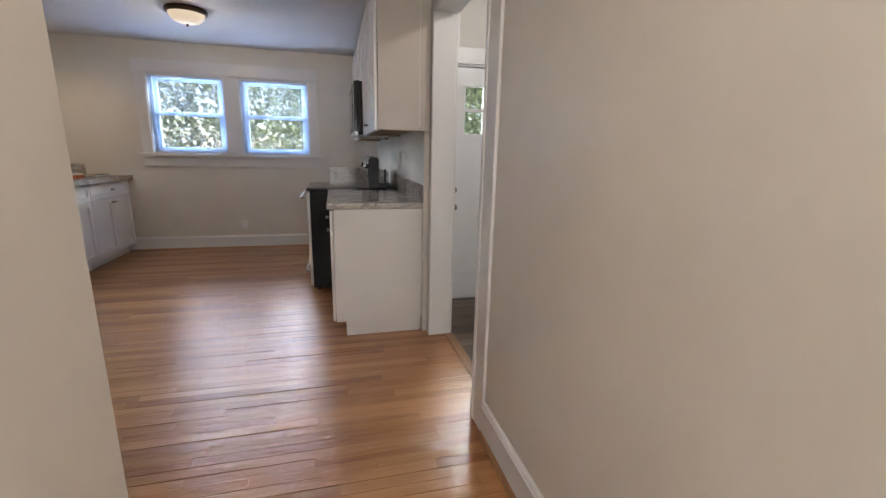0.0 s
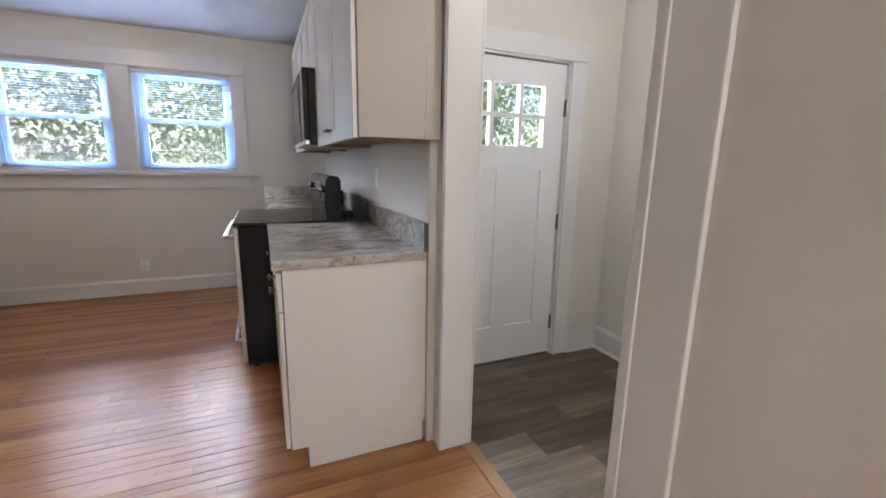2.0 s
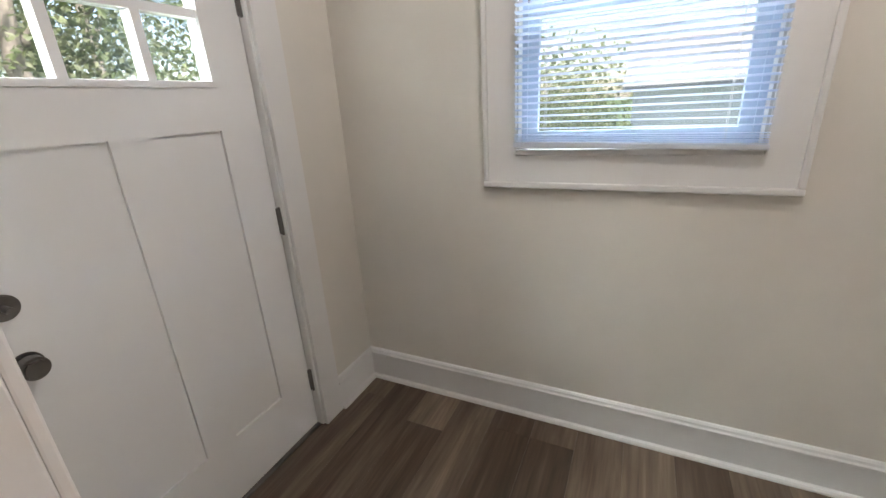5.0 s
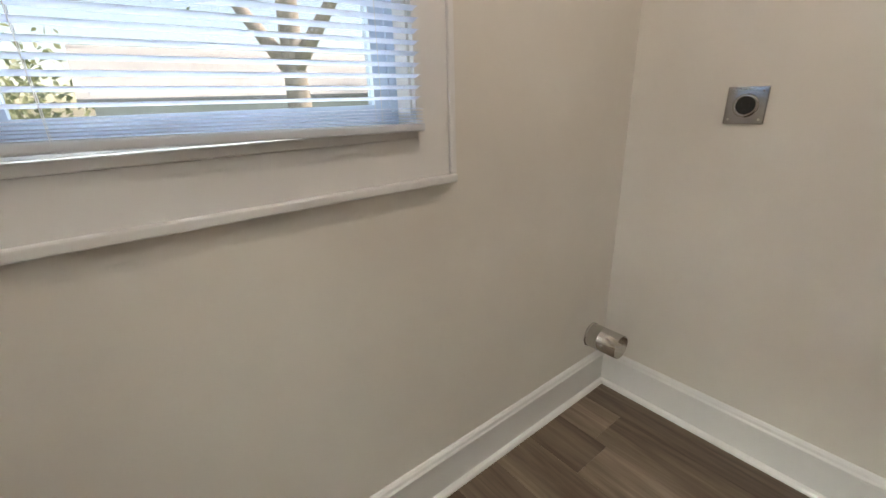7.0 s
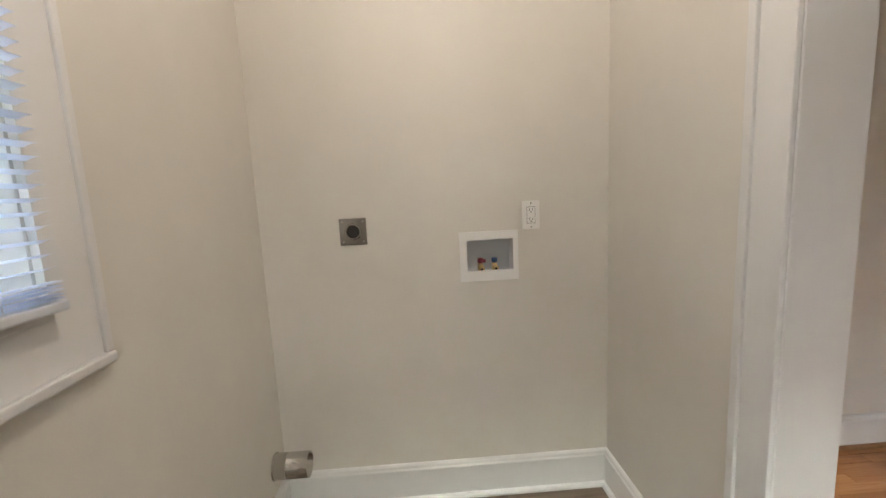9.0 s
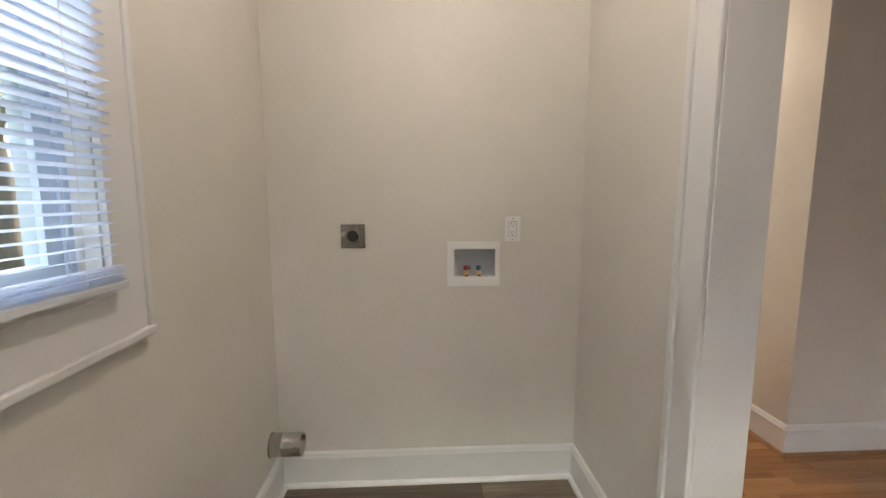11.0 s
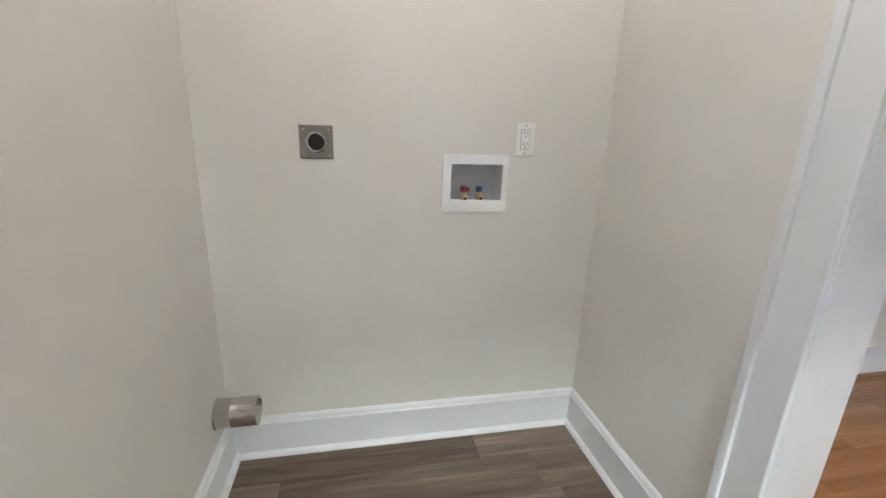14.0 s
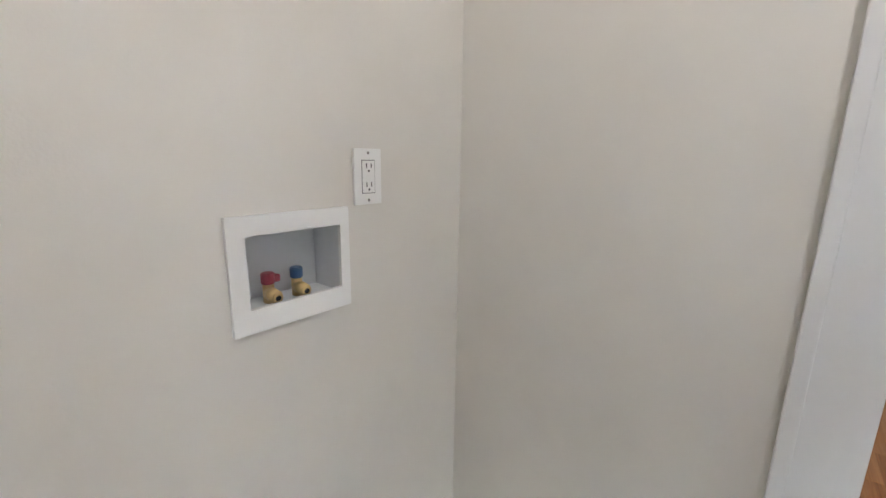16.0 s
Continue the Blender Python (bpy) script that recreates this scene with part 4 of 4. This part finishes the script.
def plate(name, m, u, z, w, h, label, group="wall outlets"):
    o = thing(name, m @ Vector((u, 0, z - h / 2)), label, "outlet", group)
    part("cover_plate", box(u - w / 2, u + w / 2, -0.0065, -0.0003, z - h / 2, z + h / 2, 0.002, seg=2), PLASTIC, o, m=m)
    return o


def duplex(m, u, z, label, decora=False):
    o = plate("wall_outlet", m, u, z, 0.072, 0.114, label)
    if decora:
        part("insert_gap", box(u - 0.0175, u + 0.0175, -0.0068, -0.0064, z - 0.034, z + 0.034), SLOT, o, m=m)
        ins = part("insert", box(u - 0.0163, u + 0.0163, -0.0085, -0.0060, z - 0.0328, z + 0.0328, 0.001), PLASTIC, o, m=m)
        for du in (-0.006, 0.006):
            part("test_button", box(u + du - 0.0045, u + du + 0.0045, -0.0098, -0.0084, z - 0.003, z + 0.003, 0.0005), PLASTIC, ins, m=m)
        faces = (0.019, -0.019)
    else:
        ins = o
        faces = (0.0195, -0.0195)
        for dz in faces:
            part("receptacle", cyl((u, -0.0082, z + dz), (u, -0.0062, z + dz), 0.0165, 24), PLASTIC, o, m=m)
    for dz in faces:
        bm = None
        for du in (-0.0062, 0.0062):
            bm = box(u + du - 0.0011, u + du + 0.0011, -0.0092, -0.0082, z + dz - 0.001, z + dz + 0.008, 0, bm)
        bm = cyl((u, -0.0092, z + dz - 0.007), (u, -0.0082, z + dz - 0.007), 0.0024, 12, bm=bm)
        part("slots", bm, SLOT, ins, m=m)
    for dz in (0.048, -0.048):
        part("screw", cyl((u, -0.0072, z + dz), (u, -0.006, z + dz), 0.003, 12), PLATE, o, m=m)
    return o


duplex(facing_south(6.5), -0.66, 0.31, "white duplex outlet low on the wall under the windows")
duplex(facing_west(1.11), -4.28, 1.235, "white duplex outlet above the backsplash")


# ---- laundry ----
SM = facing_north(1.458)
duplex(SM, -1.618, 1.218, "white outlet with test buttons beside the washer box", True)


def washer_box():
    x0, x1, z0, z1 = BOX
    b = thing("washer_box", (1.794, 1.44, 0.958), "white recessed washing machine supply box with two valves", "supply box")
    part("face_frame", slab(-1.914, -1.674, 0.958, 1.161, -0.009, -0.0003, [(-1.884, -1.695, 1.000, 1.127)]), BOXF, b, m=SM)
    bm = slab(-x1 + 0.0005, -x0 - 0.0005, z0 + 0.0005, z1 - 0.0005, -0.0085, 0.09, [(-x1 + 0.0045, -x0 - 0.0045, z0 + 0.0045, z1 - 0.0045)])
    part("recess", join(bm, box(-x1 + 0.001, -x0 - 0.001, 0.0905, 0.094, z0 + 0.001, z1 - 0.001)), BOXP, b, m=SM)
    for x, mat, col in ((1.823, REDP, "red"), (1.764, BLUEP, "blue")):
        u, d, z = -x, 0.045, z0 + 0.005
        v = part("valve", cyl((u, d, z), (u, d, z + 0.036), 0.0105, 16, bevel=0.0015), BRASS, b, "brass water valve", m=SM, smooth=True)
        bm = cyl((u, d, z + 0.020), (u, d - 0.030, z + 0.016), 0.0125, 16, bevel=0.002)
        bm = cyl((u, d - 0.0295, z + 0.0161), (u, d - 0.034, z + 0.0155), 0.0095, 16, bm=bm)
        part("hose_outlet", bm, BRASS, v, m=SM, smooth=True)
        part("bore", cyl((u, d - 0.0341, z + 0.0155), (u, d - 0.0346, z + 0.0154), 0.0055, 14), SLOT, v, m=SM)
        bm = cyl((u, d, z + 0.0365), (u, d, z + 0.058), 0.0125, 16, bevel=0.002)
        if col == "red":
            bm = box(u + 0.004, u + 0.022, d - 0.007, d + 0.007, z + 0.038, z + 0.052, 0.002, bm)
        part("valve_handle", bm, mat, v, col + " plastic valve handle", m=SM, smooth=False)


washer_box()


def dryer_outlet():
    u, z, s = -2.335, 1.188, 0.0535
    o = thing("dryer_outlet", (2.335, 1.46, 1.135), "square stainless dryer outlet plate with a round black socket", "outlet")
    part("cover_plate", box(u - s, u + s, -0.006, -0.0003, z - s, z + s, 0.0025, seg=2), PLATE, o, m=SM)
    part("socket_collar", turned([(0.034, 0.0), (0.033, 0.003), (0.028, 0.0045), (0.0252, 0.003), (0.0252, 0.0)], 32), PLATE, o, m=SM @ Matrix.Translation((u, -0.0061, z)) @ Matrix.Rotation(radians(90), 4, "X"), smooth=True)
    f = part("socket_face", cyl((u, -0.0064, z), (u, -0.0082, z), 0.025, 32), RUBBER, o, "black socket face", m=SM)
    for du, dz, w, h in ((-0.010, 0.004, 0.0022, 0.014), (0.010, 0.004, 0.0022, 0.014), (0, -0.012, 0.010, 0.0022)):
        part("slot", box(u + du - w / 2, u + du + w / 2, -0.0086, -0.0082, z + dz - h / 2, z + dz + h / 2), SLOT, f, m=SM)
    for a in (-1, 1):
        for b in (-1, 1):
            part("screw", cyl((u + a * 0.040, -0.0075, z + b * 0.040), (u + a * 0.040, -0.006, z + b * 0.040), 0.0035, 12), STEEL, o, m=SM)


dryer_outlet()


def vent_pipe():
    y, z, r = 1.565, 0.272, 0.050
    v = thing("dryer_vent", (2.63, y, z - r), "short open galvanised dryer vent pipe low on the wall", "vent pipe")
    out = turned([(r, 0.0), (r, 0.05), (r + 0.0015, 0.052), (r, 0.054), (r, 0.136), (r - 0.0012, 0.136), (r - 0.0012, 0.0)], 40)
    m = Matrix.Translation((2.6995, y, z)) @ Matrix.Rotation(radians(-90), 4, "Y")
    part("pipe", out, GALV, v, m=m, smooth=True)
    part("damper", cyl((0, 0, 0.03), (0, 0, 0.031), r - 0.002, 32), GALV, v, "dull metal flap inside the pipe", m=m)
    part("wall_collar", turned([(r + 0.0002, 0.0), (r + 0.004, 0.0), (r + 0.004, 0.003), (r + 0.0002, 0.005)], 40), GALV, v, m=m, smooth=True)


vent_pipe()

# ---- outdoors ----
whole("ground", box(-150, 150, -150, 150, -0.75, -0.62), GRASS, "sunlit grass round the house", "ground", kind="structure")


def tree(x, y, h, crown_r, crown_z, mat, seed, label, fork=False, lean=0.0, leaves=1500, low=0.4):
    rng = random.Random(seed)
    z0 = -0.63
    t = thing("tree", (x, y, z0), label, "tree", "trees round the house")
    top = Vector((x + lean, y, z0 + h))
    r0 = 0.08 + 0.017 * h
    pts = [Vector((x, y, z0)).lerp(top, k / 7) + Vector((rng.uniform(-0.05, 0.05), rng.uniform(-0.05, 0.05), 0)) * k for k in range(8)]
    part("trunk", tube(pts, 0.1, 12, taper=[r0 * (1.25 if k == 0 else 1) * (1 - k / 8.5) for k in range(8)]), BARK, t, smooth=True)
    hubs = []
    for k in range(9 if not fork else 11):
        a = rng.uniform(0, 2 * math.pi)
        f = 0.26 if fork and k < 2 else rng.uniform(0.4, 0.95)
        s = Vector((x, y, z0)).lerp(top, f)
        if fork and k < 2:
            a = (0.6, 3.9)[k]
        e = s + Vector((math.cos(a), math.sin(a), 0.9)) * crown_r * rng.uniform(0.55, 0.85)
        mid = s.lerp(e, 0.5) + Vector((0, 0, 0.12 * crown_r))
        rr = r0 * (0.62 if fork and k < 2 else 0.36)
        part("limb", tube([s, s.lerp(mid, 0.5), mid, e], 0.1, 8, taper=[rr, rr * 0.8, rr * 0.55, rr * 0.2]), BARK, t, smooth=True)
        hubs += [e, mid]
    verts, faces = [], []
    cz = z0 + crown_z
    for k in range(90):
        c = rng.choice(hubs) if k % 3 == 0 else Vector((x + rng.gauss(0, crown_r * 0.48), y + rng.gauss(0, crown_r * 0.48), cz + rng.gauss(0, crown_r * 0.42)))
        if c.z < z0 + low:
            c.z = z0 + low + rng.random()
        cr = crown_r * rng.uniform(0.10, 0.24)
        for j in range(leaves // 90):
            p = c + Vector((rng.gauss(0, cr), rng.gauss(0, cr), rng.gauss(0, cr * 0.7)))
            s = rng.uniform(0.035, 0.075)
            q = Euler((rng.uniform(-1, 1), rng.uniform(-1, 1), rng.uniform(0, 6.3))).to_quaternion()
            o = len(verts)
            verts += [p + q @ Vector(v) * s for v in ((-1, 0, 0), (-0.2, -0.55, 0.12), (1.1, 0, 0), (-0.2, 0.55, 0.12))]
            faces.append((o, o + 1, o + 2, o + 3))
    me = bpy.data.meshes.new("crown")
    me.from_pydata([v - Vector((x, y, z0)) for v in verts], [], faces)
    me.materials.append(mat)
    c = new("crown", me)
    c.parent = t
    return t


tree(-5.6, 14.5, 8.5, 3.4, 4.4, LEAF2, 1, "leafy green tree behind the kitchen windows", leaves=7200)
tree(1.9, 11.8, 7.0, 3.1, 3.4, LEAF, 2, "dense green tree close to the kitchen windows", leaves=9900)
tree(4.6, 10.8, 6.5, 2.9, 3.8, LEAF2, 3, "green tree beyond the back door", leaves=9900)
tree(-9.5, 15.0, 9.0, 3.6, 4.6, LEAF2, 4, "tall green tree at the back of the garden", leaves=7200)
tree(-7.5, 19.0, 8.0, 3.4, 4.6, LEAF, 5, "tall leafy tree at the back of the garden", leaves=5400)
tree(8.6, 16.5, 8.0, 3.4, 5.4, LEAF, 6, "leafy tree behind the garden", leaves=5400)
tree(8.0, 10.2, 6.5, 2.7, 3.2, LEAF, 11, "leafy green tree past the back steps", leaves=8100)
tree(9.2, 0.35, 9.0, 3.0, 7.2, LEAF2, 7, "grey-barked tree with a forked trunk beside the drive", fork=True, leaves=3600, low=4.2)
tree(11.0, -6.2, 7.0, 2.8, 4.2, LEAF, 9, "dark leafy tree across the side yard", leaves=3600)


def shrub(x, y, r, mat, seed, label):
    rng = random.Random(seed)
    t = thing("shrub", (x, y, -0.63), label, "shrub", "shrubs in the garden")
    bm = None
    for k in range(5):
        a = k * 1.3
        bm = tube([(x, y, -0.63), (x + 0.2 * r * math.cos(a), y + 0.2 * r * math.sin(a), -0.2), (x + 0.6 * r * math.cos(a), y + 0.6 * r * math.sin(a), r - 0.3)], 0.03, 6, bm, taper=[0.03, 0.02, 0.006])
    part("stems", bm, BARK, t)
    verts, faces = [], []
    for k in range(2600):
        d = Vector((rng.gauss(0, 1), rng.gauss(0, 1), rng.gauss(0, 1))).normalized() * r * rng.uniform(0.45, 1.05)
        p = Vector((d.x, d.y, max(0.05, d.z + r * 0.8)))
        s = rng.uniform(0.03, 0.065)
        q = Euler((rng.uniform(-1, 1), rng.uniform(-1, 1), rng.uniform(0, 6.3))).to_quaternion()
        o = len(verts)
        verts += [p + q @ Vector(v) * s for v in ((-1, 0, 0), (-0.2, -0.55, 0.12), (1.1, 0, 0), (-0.2, 0.55, 0.12))]
        faces.append((o, o + 1, o + 2, o + 3))
    me = bpy.data.meshes.new("leaves")
    me.from_pydata(verts, [], faces)
    me.materials.append(mat)
    c = new("leaves", me)
    c.parent = t


for k, (x, y, r) in enumerate(((-2.6, 10.2, 1.1), (-0.6, 10.6, 1.2), (1.4, 9.4, 1.2), (3.0, 8.6, 1.2), (10.5, 5.3, 1.5), (12.4, 6.6, 1.9), (11.6, 4.2, 1.2), (13.0, 9.0, 2.2))):
    shrub(x, y, r, LEAF2 if x > 8 else (LEAF, LEAF2)[k % 2], 40 + k, "leafy green garden shrub")


def neighbour(x0, x1, y0, y1, eave, ridge):
    z0 = -0.62
    h = thing("neighbour_house", ((x0 + x1) / 2, (y0 + y1) / 2, z0), "low blue-grey sided neighbouring house with a pale shingle roof", "house")
    part("wall", box(x0, x1, y0, y1, z0, eave), SIDING, h)
    n = 18
    for k in range(n):
        z = z0 + (eave - z0) * k / n
        part("siding_board", sweep([(0, z), (0.022, z), (0.006, z + (eave - z0) / n - 0.004), (0, z + (eave - z0) / n - 0.004)], (x0, y0), (x0, y1), (-1, 0)), SIDING, h)
    xm = (x0 + x1) / 2
    o = 0.25
    bm = bmesh.new()
    for s, xe in ((-1, x0 - o), (1, x1 + o)):
        a = [bm.verts.new(p) for p in ((xe, y0 - o, eave - 0.15), (xe, y1 + o, eave - 0.15), (xm, y1 + o, ridge), (xm, y0 - o, ridge))]
        bm.faces.new(a)
    bmesh.ops.solidify(bm, geom=bm.faces[:], thickness=0.12)
    part("roof", bm, ROOF, h)
    part("gutter", box(x0 - o - 0.1, x0 - o - 0.002, y0 - o, y1 + o, eave - 0.26, eave - 0.16, 0.01), GUTTER, h)
    for x in (x0 + 1.6, x0 + 4.6):
        w = part("window", slab(x, x + 0.95, 0.3, 1.6, y0 - 0.06, y0 - 0.001, [(x + 0.07, x + 0.88, 0.37, 1.53)]), SIDING, h)
        part("pane", box(x + 0.06, x + 0.89, y0 - 0.03, y0 - 0.02, 0.36, 1.54), DARKWIN, w)


neighbour(14.0, 21.0, -7.0, 3.1, 1.62, 2.9)


def woods(name, n, region, size, mat, seed, fade, label):
    """A far belt of leaves, thinning out towards its top."""
    rng = random.Random(seed)
    x0, x1, y0, y1, z0, z1 = region
    lumps = [(rng.uniform(x0, x1), rng.uniform(y0, y1), z0 + (z1 - z0) * rng.random() ** fade, rng.uniform(0.5, 1.3)) for _ in range(n // 60)]
    verts, faces = [], []
    for k in range(n):
        x, y, z, r = lumps[k % len(lumps)]
        p = Vector((x + rng.gauss(0, r), y + rng.gauss(0, r), max(z0, z + rng.gauss(0, r * 0.7))))
        s = rng.uniform(*size)
        q = Euler((rng.uniform(-1.2, 1.2), rng.uniform(-1.2, 1.2), rng.uniform(0, 6.3))).to_quaternion()
        o = len(verts)
        verts += [p + q @ Vector(v) * s for v in ((-1, 0, 0), (-0.2, -0.6, 0.12), (1.1, 0, 0), (-0.2, 0.6, 0.12))]
        faces.append((o, o + 1, o + 2, o + 3))
    me = bpy.data.meshes.new(name)
    me.from_pydata(verts, [], faces)
    me.materials.append(mat)
    return tagged(new(name, me), label, "woods", kind="stuff")


woods("far_woods", 24000, (-16, 14, 17, 26, -0.6, 7.0), (0.10, 0.20), LEAF2, 21, 2.0, "pale green woods behind the garden")
woods("near_foliage", 11000, (-1.2, 6.5, 11.5, 14.5, 0.2, 4.6), (0.05, 0.11), LEAF, 22, 1.0, "green foliage close behind the house")
woods("side_foliage", 8000, (16, 24, 4.2, 16, -0.6, 2.8), (0.08, 0.16), LEAF2, 23, 1.5, "pale green foliage beside the neighbouring house")


# ---- floor boards ----
def board_mesh(cache, name, length, width, mat):
    key = (name, round(length, 3))
    if key not in cache:
        bm = box(0, length, 0.0002, width - 0.0002, -0.011, 0, 0)
        top = [e for e in bm.edges if all(v.co.z > -1e-6 for v in e.verts)]
        bmesh.ops.bevel(bm, geom=top, offset=0.0003, segments=1, affect="EDGES")
        cache[key] = mesh_of(name, bm, mat)
    return cache[key]


def lay(parent, mat, name, x0, x1, y0, y1, width, lengths, rest_from=None, rest=None, tip=1.0):
    """Rows of boards along x; rows past rest_from go into one joined mesh."""
    rng = random.Random(7)
    cache = {}
    y = y0
    while y < y1 - 0.002:
        xa = x0(y) if callable(x0) else x0
        wd = min(width, y1 - y)
        x = xa
        first = rng.uniform(0.15, 1.0)
        while x < x1 - 0.002:
            ln = round(rng.choice(lengths) * first / 0.05) * 0.05 + 0.05
            first = 1.0
            if x1 - x - ln < 0.12:
                ln = x1 - x
            if rest is not None and y > rest_from:
                rest.append((x, ln, y, wd, rng.uniform(-0.014, 0.014), rng.uniform(-0.0006, 0)))
            else:
                ob = new(name, board_mesh(cache, name if wd == width else name + "_rip", ln - 0.0006, wd, mat))
                ob.name = name
                ob.parent = parent
                ob.rotation_euler = (rng.uniform(-0.026, 0.026) * tip, rng.uniform(-0.0012, 0.0012) * tip, 0)
                ob.location = Vector((x, y, rng.uniform(-0.0006, 0.0))) - root_place(parent)
            x += ln
        y += width


late = []
lay(floor, OAK, "oak_strip", lambda y: -2.65 if y > 1.36 else 0.08, 1.262, -1.6, 6.5, 0.057, (0.45, 0.6, 0.8, 1.0, 1.25), 3.3, late)
vs, fs = [], []
for x, ln, y, wd, tip, low in late:
    for z, e in ((-0.011, 0.0004), (-0.0006, 0.0003), (0, 0.0009)):
        vs += [(x + e, y + e, z + low), (x + ln - e, y + e, z + low), (x + ln - e, y + wd - e, z + low + tip * wd), (x + e, y + wd - e, z + low + tip * wd)]
    o = len(vs) - 12
    fs.append((o + 8, o + 9, o + 10, o + 11))
    for r in (0, 4):
        fs += [(o + r + k, o + r + (k + 1) % 4, o + r + 4 + (k + 1) % 4, o + r + 4 + k) for k in range(4)]
me = bpy.data.meshes.new("far_oak_strips")
me.from_pydata(vs, [], fs)
me.materials.append(OAK)
far = new("far_oak_strips", me)
far.parent = floor
far.location = -root_place(floor)
tagged(far, kind="stuff")
lay(floor_l, VINYL, "vinyl_plank", 1.302, 2.70, 1.44, 3.96, 0.18, (0.9, 1.22, 0.7), tip=0.08)
